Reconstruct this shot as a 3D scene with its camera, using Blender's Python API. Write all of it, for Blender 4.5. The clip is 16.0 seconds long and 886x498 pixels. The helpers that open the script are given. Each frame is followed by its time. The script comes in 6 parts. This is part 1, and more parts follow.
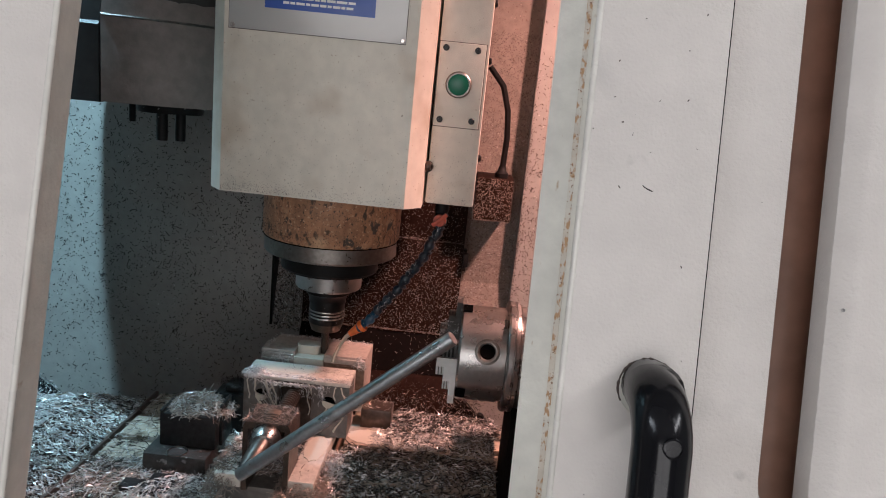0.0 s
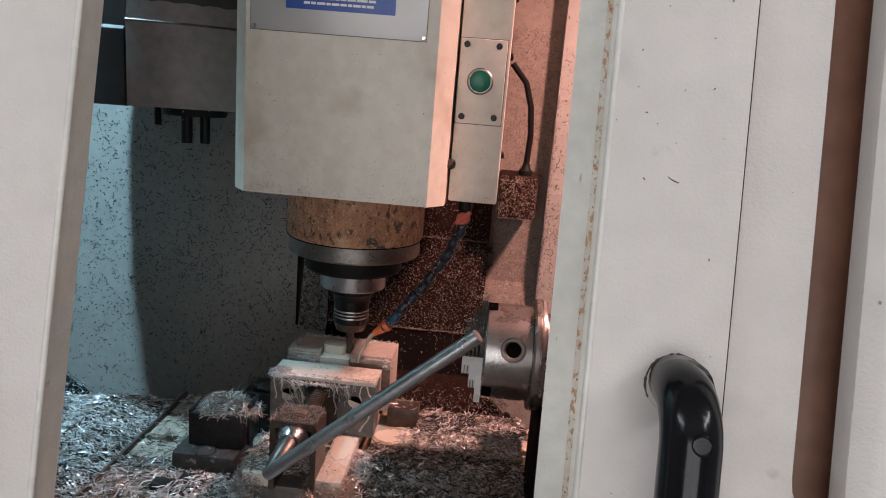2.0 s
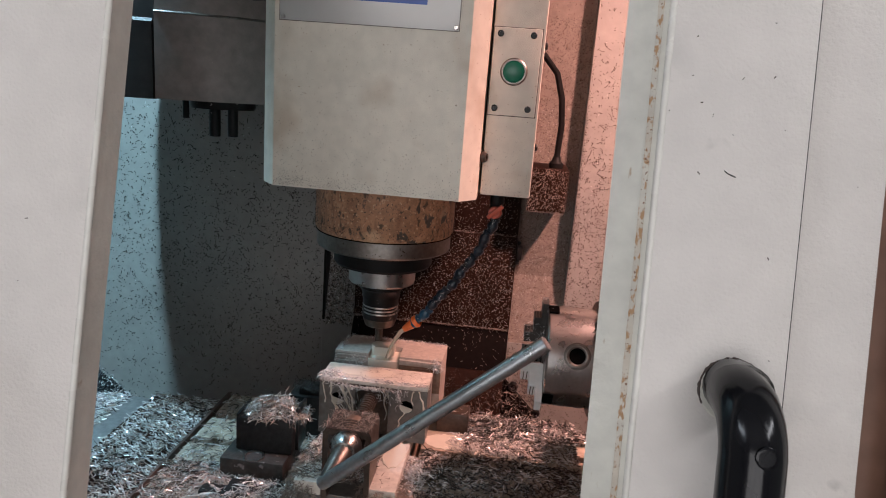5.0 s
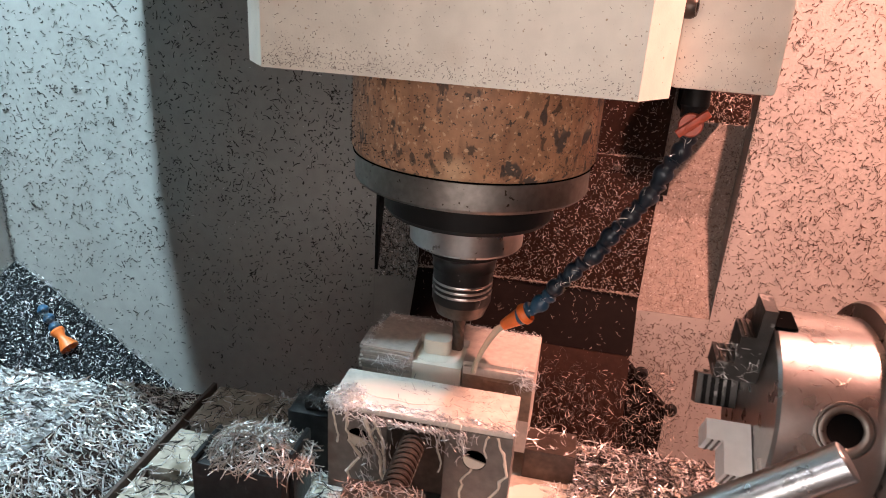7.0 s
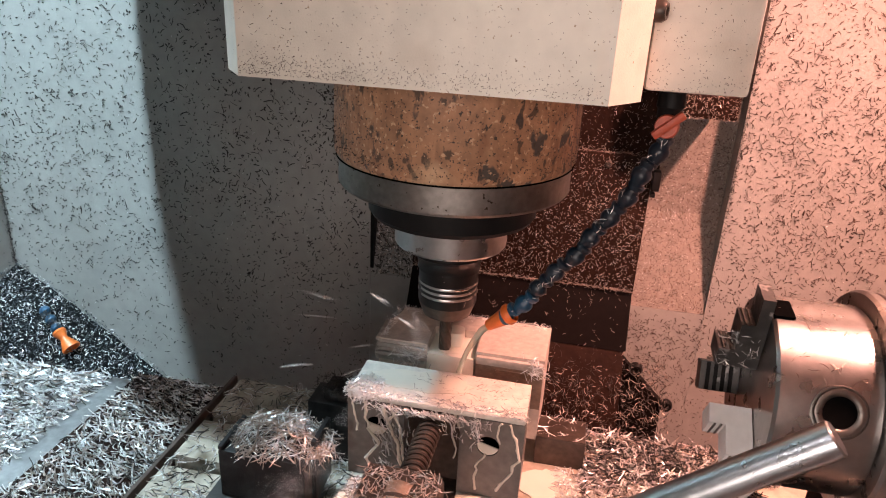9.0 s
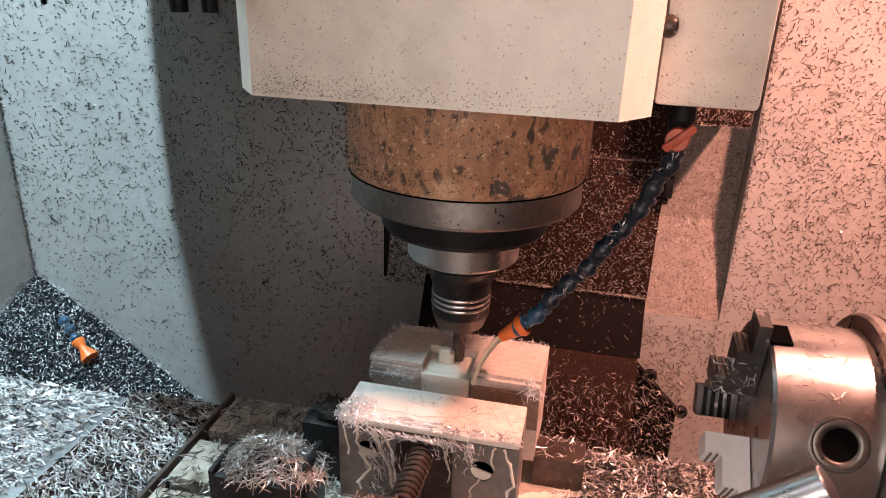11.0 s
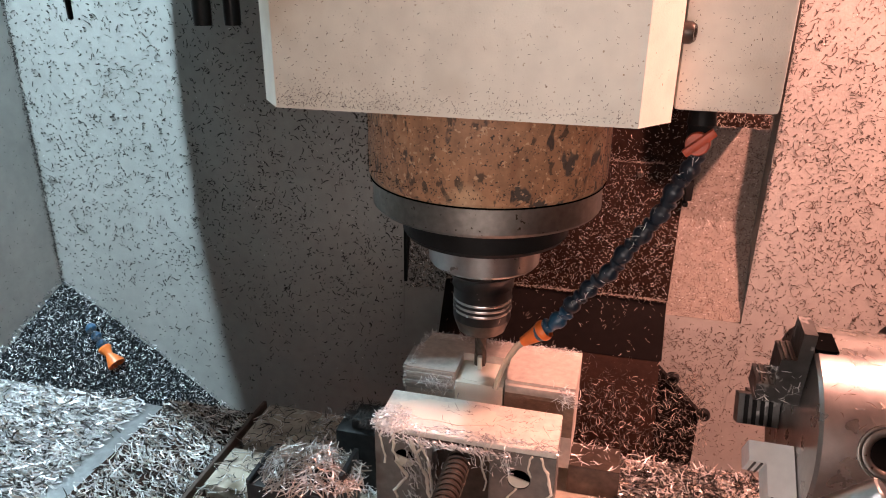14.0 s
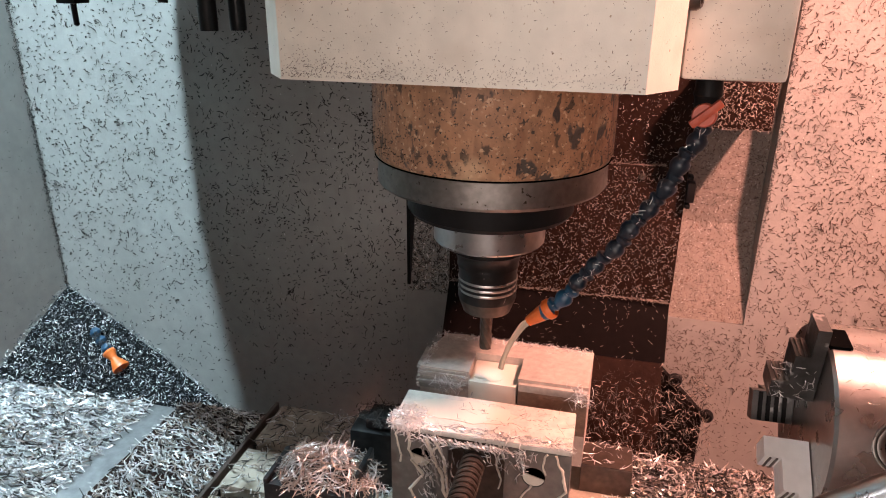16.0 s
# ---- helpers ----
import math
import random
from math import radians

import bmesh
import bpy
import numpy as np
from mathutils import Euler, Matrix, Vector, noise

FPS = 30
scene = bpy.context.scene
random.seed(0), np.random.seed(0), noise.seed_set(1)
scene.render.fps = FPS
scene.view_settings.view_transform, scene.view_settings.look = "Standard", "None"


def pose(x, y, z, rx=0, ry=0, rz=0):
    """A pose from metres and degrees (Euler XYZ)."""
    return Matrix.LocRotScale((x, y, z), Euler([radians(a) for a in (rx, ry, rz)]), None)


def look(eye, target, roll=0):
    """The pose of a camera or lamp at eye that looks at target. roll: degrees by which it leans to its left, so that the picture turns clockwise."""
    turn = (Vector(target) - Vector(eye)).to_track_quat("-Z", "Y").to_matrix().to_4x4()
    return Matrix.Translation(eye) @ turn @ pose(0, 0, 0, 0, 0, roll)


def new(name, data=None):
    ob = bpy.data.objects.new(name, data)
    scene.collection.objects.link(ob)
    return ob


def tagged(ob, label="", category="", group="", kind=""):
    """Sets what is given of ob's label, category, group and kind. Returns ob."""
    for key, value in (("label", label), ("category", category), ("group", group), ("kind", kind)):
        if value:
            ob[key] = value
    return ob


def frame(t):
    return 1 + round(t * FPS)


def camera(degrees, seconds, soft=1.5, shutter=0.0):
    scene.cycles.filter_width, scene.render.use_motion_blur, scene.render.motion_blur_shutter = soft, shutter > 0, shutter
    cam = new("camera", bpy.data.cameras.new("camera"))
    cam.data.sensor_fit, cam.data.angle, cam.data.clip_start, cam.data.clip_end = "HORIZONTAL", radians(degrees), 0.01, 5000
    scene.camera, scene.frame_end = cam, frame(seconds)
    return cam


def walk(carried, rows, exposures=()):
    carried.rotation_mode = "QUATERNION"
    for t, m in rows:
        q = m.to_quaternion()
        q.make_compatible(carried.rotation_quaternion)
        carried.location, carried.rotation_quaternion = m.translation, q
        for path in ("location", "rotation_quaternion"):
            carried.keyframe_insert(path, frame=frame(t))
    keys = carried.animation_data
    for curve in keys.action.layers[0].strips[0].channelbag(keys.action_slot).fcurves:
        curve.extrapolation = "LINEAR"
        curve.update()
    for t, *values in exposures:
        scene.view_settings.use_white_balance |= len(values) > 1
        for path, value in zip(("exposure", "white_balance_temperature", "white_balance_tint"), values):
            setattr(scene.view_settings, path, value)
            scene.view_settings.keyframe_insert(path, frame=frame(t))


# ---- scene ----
# The vertical machining centre stands with the spindle axis near x = 0.009, y = 0; z = 0 is the underside of the head cover.

# ---------------------------------------------------------------- camera
cam = camera(65.49, 16.0, soft=1.0, shutter=0.3)
PATH = [
    (0, (0.1787, -0.8913, 0.1315), (0.1566, 0.0844, -0.0865), 5.84),
    (0.5, (0.1845, -0.8848, 0.1309), (0.1507, 0.0905, -0.0876), 5.48),
    (1, (0.1877, -0.8817, 0.1261), (0.1417, 0.0937, -0.0895), 5.17),
    (1.5, (0.1866, -0.8857, 0.1264), (0.1342, 0.0887, -0.0922), 4.89),
    (2, (0.1814, -0.8870, 0.1276), (0.1221, 0.0867, -0.0927), 4.69),
    (2.5, (0.1787, -0.8858, 0.1218), (0.1085, 0.0865, -0.1011), 4.62),
    (3, (0.1778, -0.8831, 0.1243), (0.1065, 0.0869, -0.1082), 4.44),
    (5.3, (0.1632, -0.8640, 0.1267), (0.0684, 0.1036, -0.1072), 4.06),
    (5.4, (0.1571, -0.8371, 0.1358), (0.0448, 0.1258, -0.1096), 3.18),
    (5.5, (0.1456, -0.8001, 0.1181), (0.0195, 0.1616, -0.1253), 3.70),
    (5.6, (0.1262, -0.7718, 0.1182), (0.0016, 0.1826, -0.1530), 3.36),
    (5.7, (0.1272, -0.7449, 0.0960), (-0.0179, 0.2074, -0.1722), 3.14),
    (5.8, (0.1234, -0.7259, 0.0810), (-0.0337, 0.2235, -0.1909), 3.31),
    (6, (0.1209, -0.6678, 0.0610), (-0.0513, 0.2696, -0.2417), 3.34),
    (6.3, (0.0828, -0.5665, 0.0351), (-0.0745, 0.3578, -0.3127), 3.29),
    (6.5, (0.0782, -0.5288, 0.0329), (-0.0805, 0.3921, -0.3232), 3.98),
    (7, (0.0812, -0.4992, 0.0543), (-0.0828, 0.4169, -0.3118), 3.86),
    (7.5, (0.0874, -0.4975, 0.0547), (-0.0775, 0.4170, -0.3146), 3.86),
    (8, (0.0992, -0.4986, 0.0530), (-0.0700, 0.4130, -0.3215), 3.49),
    (8.5, (0.0944, -0.4982, 0.0637), (-0.0798, 0.4111, -0.3143), 3.15),
    (9, (0.0992, -0.4976, 0.0632), (-0.0752, 0.4125, -0.3127), 2.92),
    (11.5, (0.0996, -0.4983, 0.0726), (-0.1025, 0.4073, -0.3002), 1.64),
    (12, (0.0999, -0.4987, 0.0718), (-0.1102, 0.4053, -0.3005), 1.34),
    (12.5, (0.0987, -0.4996, 0.0749), (-0.1151, 0.4041, -0.2962), 1.12),
    (13, (0.0984, -0.5011, 0.0758), (-0.1189, 0.4021, -0.2945), 0.97),
    (13.5, (0.0979, -0.5026, 0.0745), (-0.1202, 0.4004, -0.2957), 0.87),
    (14, (0.0977, -0.5026, 0.0756), (-0.1216, 0.4003, -0.2940), 0.73),
    (14.5, (0.0944, -0.5043, 0.0755), (-0.1253, 0.3988, -0.2933), 0.62),
    (15, (0.0961, -0.5030, 0.0749), (-0.1245, 0.4004, -0.2929), 0.58),
    (15.5, (0.0976, -0.5032, 0.0760), (-0.1216, 0.4011, -0.2904), 0.52),
    (16, (0.0962, -0.5078, 0.0756), (-0.1253, 0.3968, -0.2885), 0.47),
]
# The phone warms and brightens its picture as it goes in through the door.
EXPOSURES = [(0.0, -0.2, 5900, 11), (5.5, -0.2, 5900, 11), (6.0, 0.05, 5900, 12), (6.4, 0.72, 6500, 19), (6.9, 0.65, 6750, 22), (7.6, 0.6, 6850, 24), (16.0, 0.56, 6850, 24)]
walk(cam, [(t, look(eye, target, roll)) for t, eye, target, roll in PATH], EXPOSURES)

# ---------------------------------------------------------------- light
world = bpy.data.worlds.new("workshop_air")
scene.world = world
world.use_nodes = True
world.node_tree.nodes["Background"].inputs[0].default_value = (0.8, 0.85, 1.0, 1)
world.node_tree.nodes["Background"].inputs[1].default_value = 0.015
scene.view_settings.exposure = 0.0


def lamp(name, kind, eye, target, watts, colour, size, size_y=None, spread=180):
    data = bpy.data.lights.new(name, kind)
    data.energy, data.color = watts, colour
    if kind == "AREA":
        data.shape = "RECTANGLE" if size_y else "DISK"
        data.size = size
        data.size_y = size_y or size
        data.spread = radians(spread)
    else:
        data.shadow_soft_size = size
    ob = new(name, data)
    ob.matrix_world = look(eye, target)
    return ob


COOL = (-0.62, -0.10, 0.86)
COOL_AIM = (-0.60, 0.20, -0.40)
WARM = (0.61, -0.06, 0.59)
WARM_AIM = (0.30, 0.25, -0.25)
lamp("cool_work_lamp", "AREA", COOL, COOL_AIM, 6.6, (0.54, 0.87, 1.0), 0.045, spread=76)
lamp("warm_work_lamp", "AREA", WARM, WARM_AIM, 8.0, (1.0, 0.49, 0.37), 0.07, spread=100)
# Added tube lights out of view, set aside to brighten the door fronts.
lamp("added_tube_fill", "AREA", (2.0, -1.5, 1.55), (0.2, -0.5, 0.0), 17, (1.0, 0.95, 0.90), 1.5, 0.25)
lamp("added_tube_fill", "AREA", (-1.9, -1.5, 1.55), (0.0, -0.5, 0.0), 11, (0.93, 0.97, 1.0), 1.2, 0.25)
# Added fill from behind the viewer for the doors and head front.
lamp("added_front_fill", "AREA", (0.0, -3.45, 0.35), (0.0, -0.5, -0.1), 40, (1.0, 0.92, 0.84), 2.6, 1.7)

# ---------------------------------------------------------------- materials


def material(name, colour, rough=0.5, metal=0.0, grain=(), bump=(), spots=(), coat=0.0, spec=0.5, glow=0.0):
    """grain: (scale, amount) shifts of tone at several sizes; bump: (scale, height in metres); spots: (scale, threshold, colour, softness)."""
    mat = bpy.data.materials.new(name)
    mat.use_nodes = True
    nt = mat.node_tree
    bsdf = nt.nodes["Principled BSDF"]
    bsdf.inputs["Roughness"].default_value = rough
    bsdf.inputs["Metallic"].default_value = metal
    bsdf.inputs["Coat Weight"].default_value = coat
    bsdf.inputs["Specular IOR Level"].default_value = spec
    coords = nt.nodes.new("ShaderNodeTexCoord")

    def noise_at(scale, detail=4.0, stretch=None):
        tex = nt.nodes.new("ShaderNodeTexNoise")
        tex.inputs["Scale"].default_value = scale
        tex.inputs["Detail"].default_value = detail
        if stretch:
            mapping = nt.nodes.new("ShaderNodeMapping")
            mapping.inputs["Scale"].default_value = stretch
            nt.links.new(coords.outputs["Object"], mapping.inputs["Vector"])
            nt.links.new(mapping.outputs["Vector"], tex.inputs["Vector"])
        else:
            nt.links.new(coords.outputs["Object"], tex.inputs["Vector"])
        return tex.outputs["Fac"]

    def ramp(fac, lo, hi, c0=(0, 0, 0, 1), c1=(1, 1, 1, 1)):
        node = nt.nodes.new("ShaderNodeValToRGB")
        node.color_ramp.elements[0].position, node.color_ramp.elements[1].position = lo, hi
        node.color_ramp.elements[0].color, node.color_ramp.elements[1].color = c0, c1
        nt.links.new(fac, node.inputs["Fac"])
        return node.outputs["Color"]

    def mix(kind, fac, a, b):
        node = nt.nodes.new("ShaderNodeMix")
        node.data_type, node.blend_type = "RGBA", kind
        for socket, value in ((node.inputs["Factor"], fac), (node.inputs["A"], a), (node.inputs["B"], b)):
            if isinstance(value, (int, float)):
                socket.default_value = value
            elif isinstance(value, tuple):
                socket.default_value = (*value, 1)[:4]
            else:
                nt.links.new(value, socket)
        return node.outputs["Result"]

    out = mix("MIX", 0.0, tuple(colour), tuple(colour))
    for g in grain:
        scale, amount = g[:2]
        tone = ramp(noise_at(scale, 5.0, g[2] if len(g) > 2 else None), 0.3, 0.7, (1 - amount, 1 - amount, 1 - amount, 1), (1 + amount * 0.4,) * 3 + (1,))
        out = mix("MULTIPLY", 1.0, out, tone)
    for s in spots:
        scale, threshold, tint = s[:3]
        soft = s[3] if len(s) > 3 else 0.02
        out = mix("MIX", ramp(noise_at(scale, 3.0, s[4] if len(s) > 4 else None), threshold, threshold + soft), out, tuple(tint))
    nt.links.new(out, bsdf.inputs["Base Color"])
    if grain:
        rough_noise = nt.nodes.new("ShaderNodeMapRange")
        rough_noise.inputs["To Min"].default_value = max(0.05, rough - 0.1)
        rough_noise.inputs["To Max"].default_value = min(1.0, rough + 0.12)
        nt.links.new(noise_at(grain[0][0] * 2.3, 4.0), rough_noise.inputs["Value"])
        nt.links.new(rough_noise.outputs["Result"], bsdf.inputs["Roughness"])
    normal = None
    for b in bump:
        node = nt.nodes.new("ShaderNodeBump")
        node.inputs["Strength"].default_value = 1.0
        node.inputs["Distance"].default_value = b[1]
        nt.links.new(noise_at(b[0], 3.0, b[2] if len(b) > 2 else None), node.inputs["Height"])
        if normal:
            nt.links.new(normal, node.inputs["Normal"])
        normal = node.outputs["Normal"]
    if normal:
        nt.links.new(normal, bsdf.inputs["Normal"])
    if glow:
        bsdf.inputs["Emission Color"].default_value = (*colour, 1)
        bsdf.inputs["Emission Strength"].default_value = glow
    return mat


WALL = material("enclosure_paint", (0.33, 0.318, 0.295), 0.5, grain=((6, 0.12), (60, 0.10)), bump=((700, 0.0003),), spots=((220, 0.70, (0.10, 0.09, 0.08), 0.03), (75, 0.74, (0.16, 0.13, 0.11), 0.05)))
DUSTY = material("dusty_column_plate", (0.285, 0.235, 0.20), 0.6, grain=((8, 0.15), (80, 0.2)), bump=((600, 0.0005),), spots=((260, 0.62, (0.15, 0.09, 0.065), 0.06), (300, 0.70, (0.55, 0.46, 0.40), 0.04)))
CREAM = material("head_paint", (0.72, 0.67, 0.575), 0.45, grain=((9, 0.10), (70, 0.08)), bump=((900, 0.0002),), spots=((420, 0.69, (0.38, 0.29, 0.20), 0.05), (140, 0.755, (0.20, 0.14, 0.09), 0.03), (14, 0.58, (0.50, 0.41, 0.31), 0.25)))
DOOR = material("door_paint", (0.76, 0.71, 0.665), 0.5, grain=((3, 0.10), (40, 0.05)), bump=((420, 0.0006), (90, 0.0003)), spots=((9, 0.64, (0.50, 0.48, 0.45), 0.18), (30, 0.72, (0.42, 0.39, 0.36), 0.14), (210, 0.765, (0.20, 0.17, 0.14), 0.02)))
# Paler and glossier than the door: the fold's highlight put into the paint.
RIDGE = material("fold_highlight_paint", (0.80, 0.77, 0.71), 0.26, grain=((12, 0.08), (90, 0.06)), bump=((200, 0.0002),))
RUSTY = material("worn_door_edge", (0.70, 0.68, 0.61), 0.55, grain=((12, 0.10), (90, 0.08)), bump=((300, 0.0005),), spots=((60, 0.70, (0.42, 0.31, 0.20), 0.08, (3.0, 1.0, 0.25)),))
RUSTLINE = material("rust_line", (0.68, 0.64, 0.56), 0.65, grain=((12, 0.2), (90, 0.15)), bump=((300, 0.0006),), spots=((16, 0.44, (0.50, 0.39, 0.28), 0.35), (420, 0.52, (0.42, 0.25, 0.13), 0.10, (1.0, 0.5, 1.0)), (520, 0.62, (0.20, 0.10, 0.05), 0.06)))
CAST = material("worn_cast_housing", (0.42, 0.215, 0.115), 0.55, grain=((14, 0.3), (120, 0.3)), bump=((260, 0.0006),), spots=((110, 0.52, (0.24, 0.115, 0.06), 0.14, (1, 1, 0.22)), (52, 0.60, (0.060, 0.048, 0.040), 0.03, (1, 1, 0.75)), (150, 0.60, (0.085, 0.050, 0.030), 0.05, (1, 1, 0.5)), (300, 0.60, (0.52, 0.33, 0.20), 0.08), (26, 0.62, (0.60, 0.42, 0.26), 0.20), (380, 0.63, (0.05, 0.032, 0.022), 0.03), (90, 0.67, (0.045, 0.03, 0.025), 0.03, (1, 1, 0.4))))
STEEL = material("ground_steel", (0.46, 0.44, 0.425), 0.28, 1.0, grain=((30, 0.08), (240, 0.08)), bump=((600, 0.00005),))
DULL = material("dull_steel_ring", (0.23, 0.21, 0.19), 0.40, 1.0, grain=((30, 0.25), (200, 0.2)), bump=((500, 0.00006),), spots=((260, 0.68, (0.06, 0.045, 0.035), 0.04), (22, 0.60, (0.33, 0.30, 0.27), 0.2)))
ROD = material("plated_rod_steel", (0.55, 0.58, 0.60), 0.30, 1.0, grain=((40, 0.12), (300, 0.12)), bump=((700, 0.0001),))
BLACK = material("black_oxide_steel", (0.012, 0.011, 0.011), 0.33, 0.3, grain=((50, 0.3), (300, 0.2)), spots=((160, 0.70, (0.20, 0.18, 0.17), 0.04),), spec=0.3)
RUBBER = material("matt_black", (0.010, 0.0095, 0.0095), 0.45, grain=((60, 0.3),), bump=((400, 0.0001),), spec=0.10)
# Black that paints the shade inside holes and slots; also the housing seam.
VOID = material("hole_and_seam_black", (0.004, 0.004, 0.004), 1.0, grain=((60, 0.3),), spec=0.0)
GLOSS = material("glossy_black_plastic", (0.008, 0.008, 0.010), 0.14, grain=((30, 0.2),), spec=0.3)
ALU = material("wet_milled_aluminium", (0.68, 0.63, 0.56), 0.50, 0.05, grain=((25, 0.18), (160, 0.18)), bump=((240, 0.0003),))
ALUSOFT = material("milled_soft_jaw", (0.56, 0.48, 0.42), 0.42, 0.15, grain=((25, 0.2), (160, 0.2)), bump=((240, 0.0003),), spots=((34, 0.60, (0.58, 0.50, 0.43), 0.15),))
ALUMATT = material("sawn_aluminium_sides", (0.50, 0.46, 0.42), 0.45, 0.45, grain=((30, 0.25), (200, 0.2)), bump=((180, 0.0006, (1, 1, 6)),))
VISE = material("vise_cast_steel", (0.17, 0.158, 0.145), 0.45, 0.35, grain=((18, 0.3), (140, 0.25)), bump=((260, 0.0004),), spots=((60, 0.70, (0.34, 0.31, 0.28), 0.05), (26, 0.62, (0.12, 0.10, 0.085), 0.08)))
STAINED = material("brown_stained_step", (0.26, 0.175, 0.125), 0.45, 0.3, grain=((30, 0.3), (160, 0.3)), bump=((180, 0.0006, (1, 1, 6)),))
SCREWBROWN = material("oily_brown_screw_steel", (0.10, 0.075, 0.06), 0.35, 0.6, grain=((30, 0.3), (200, 0.3)))
DARKSTEP = material("oily_dark_grey_steel", (0.085, 0.082, 0.078), 0.35, 0.5, grain=((25, 0.3), (150, 0.3)), bump=((240, 0.0003),), spots=((90, 0.62, (0.30, 0.29, 0.28), 0.06),))
BLOCK = material("blackened_clamp_steel", (0.035, 0.034, 0.034), 0.4, 0.6, grain=((25, 0.3), (150, 0.3)), bump=((300, 0.0003),))
IRON = material("oily_table_iron", (0.50, 0.42, 0.335), 0.45, 0.1, grain=((10, 0.35), (90, 0.3)), bump=((160, 0.0006),), spots=((16, 0.60, (0.13, 0.095, 0.06), 0.1),))
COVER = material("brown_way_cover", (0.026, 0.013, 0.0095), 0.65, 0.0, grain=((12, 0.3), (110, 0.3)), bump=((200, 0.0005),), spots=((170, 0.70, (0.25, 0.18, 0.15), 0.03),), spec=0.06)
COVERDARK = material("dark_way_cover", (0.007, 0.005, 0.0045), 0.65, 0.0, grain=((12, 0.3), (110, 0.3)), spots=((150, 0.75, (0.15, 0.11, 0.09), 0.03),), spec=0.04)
SHEET = material("bare_cover_sheet", (0.40, 0.40, 0.40), 0.38, 0.8, grain=((14, 0.2), (120, 0.2)), bump=((200, 0.0003),))
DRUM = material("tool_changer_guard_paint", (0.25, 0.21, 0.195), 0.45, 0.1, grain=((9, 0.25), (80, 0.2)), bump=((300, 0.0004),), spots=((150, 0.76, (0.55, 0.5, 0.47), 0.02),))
DRUMDARK = material("tool_changer_dark_grey", (0.045, 0.042, 0.042), 0.5, 0.2, grain=((9, 0.25), (80, 0.2)))
REDBROWN = material("rotary_body_paint", (0.075, 0.030, 0.023), 0.4, 0.1, grain=((10, 0.3), (80, 0.25)), bump=((200, 0.0004),))
ORANGE = material("orange_plastic", (0.72, 0.15, 0.025), 0.4, grain=((40, 0.15), (200, 0.15)), spots=((180, 0.68, (0.30, 0.10, 0.04), 0.05),))
# Orange plastic with the lever's shade put into a darker red.
REDLEVER = material("shaded_orange_plastic", (0.50, 0.075, 0.025), 0.45, grain=((40, 0.2), (200, 0.2)))
NAVY = material("navy_plastic", (0.006, 0.014, 0.024), 0.35, grain=((60, 0.3),), spots=((260, 0.70, (0.30, 0.29, 0.28), 0.05),))
BLUEPL = material("blue_plastic", (0.008, 0.06, 0.115), 0.35, grain=((60, 0.3),), spots=((240, 0.69, (0.36, 0.37, 0.38), 0.05),))
GREEN = material("green_button_plastic", (0.0, 0.13, 0.07), 0.35, grain=((60, 0.08),))
PLATE = material("pale_name_plate", (0.50, 0.49, 0.475), 0.35, 0.2, grain=((20, 0.06),))
STICKER = material("blue_sticker", (0.012, 0.07, 0.36), 0.35, grain=((30, 0.06),))
WHITE = material("white_print", (0.8, 0.8, 0.8), 0.5)
CHIP = material("aluminium_chips", (0.80, 0.78, 0.76), 0.27, 0.5, grain=((40, 0.35),))
# Dirt, plus the shade on flecks and between shavings, put into the colour.
CHIPDARK = material("dirty_shaded_chips", (0.042, 0.035, 0.031), 0.45, 0.35, grain=((40, 0.5),))
CHIPMID = material("stained_chips", (0.36, 0.29, 0.245), 0.36, 0.4, grain=((40, 0.5),))
CHIPBLUE = material("fine_grey_swarf", (0.11, 0.12, 0.13), 0.30, 0.75, grain=((60, 0.5),))
COOLANT = material("milky_coolant", (0.66, 0.61, 0.52), 0.32, grain=((30, 0.1),))
STREAM = material("thin_milky_stream", (0.80, 0.72, 0.58), 0.10, grain=((30, 0.1),))
STREAM.node_tree.nodes["Principled BSDF"].inputs["Transmission Weight"].default_value = 0.6
# Lamp reflection on one jaw, put into a near-white base colour.
LITJAW = material("lit_jaw_white", (0.86, 0.85, 0.83), 0.45, 0.0, grain=((40, 0.05), (200, 0.05)))
CHIPBROWN = material("brown_stained_chips", (0.085, 0.050, 0.036), 0.4, 0.4, grain=((40, 0.5),))
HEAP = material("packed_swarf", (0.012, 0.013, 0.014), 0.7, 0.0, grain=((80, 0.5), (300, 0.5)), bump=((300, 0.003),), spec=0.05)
GRIME = material("grimy_brown_trim", (0.085, 0.055, 0.042), 0.5, grain=((9, 0.25), (90, 0.25)), bump=((300, 0.0004),), spots=((120, 0.68, (0.07, 0.05, 0.04), 0.05),))
FLOOR = material("workshop_concrete", (0.22, 0.21, 0.20), 0.7, grain=((2, 0.2), (30, 0.15)))
ROOM = material("workshop_wall_paint", (0.45, 0.45, 0.44), 0.8, grain=((1.5, 0.1), (20, 0.08)))
TUBE = material("tube_diffuser", (1.0, 0.97, 0.92), 0.5, glow=4.0)
# Glow of the added window panes.
FILLPANE = material("added_window_glow", (1.0, 0.96, 0.91), 0.4, glow=0.6)
LAMPGLASS = material("lamp_glass", (1.0, 0.9, 0.8), 0.4, glow=6.0)
PANE = material("scratched_polycarbonate", (0.30, 0.16, 0.11), 0.30, grain=((8, 0.2), (60, 0.2)))
bs = PANE.node_tree.nodes["Principled BSDF"]
bs.inputs["Transmission Weight"].default_value = 0.35

# ---------------------------------------------------------------- mesh helpers


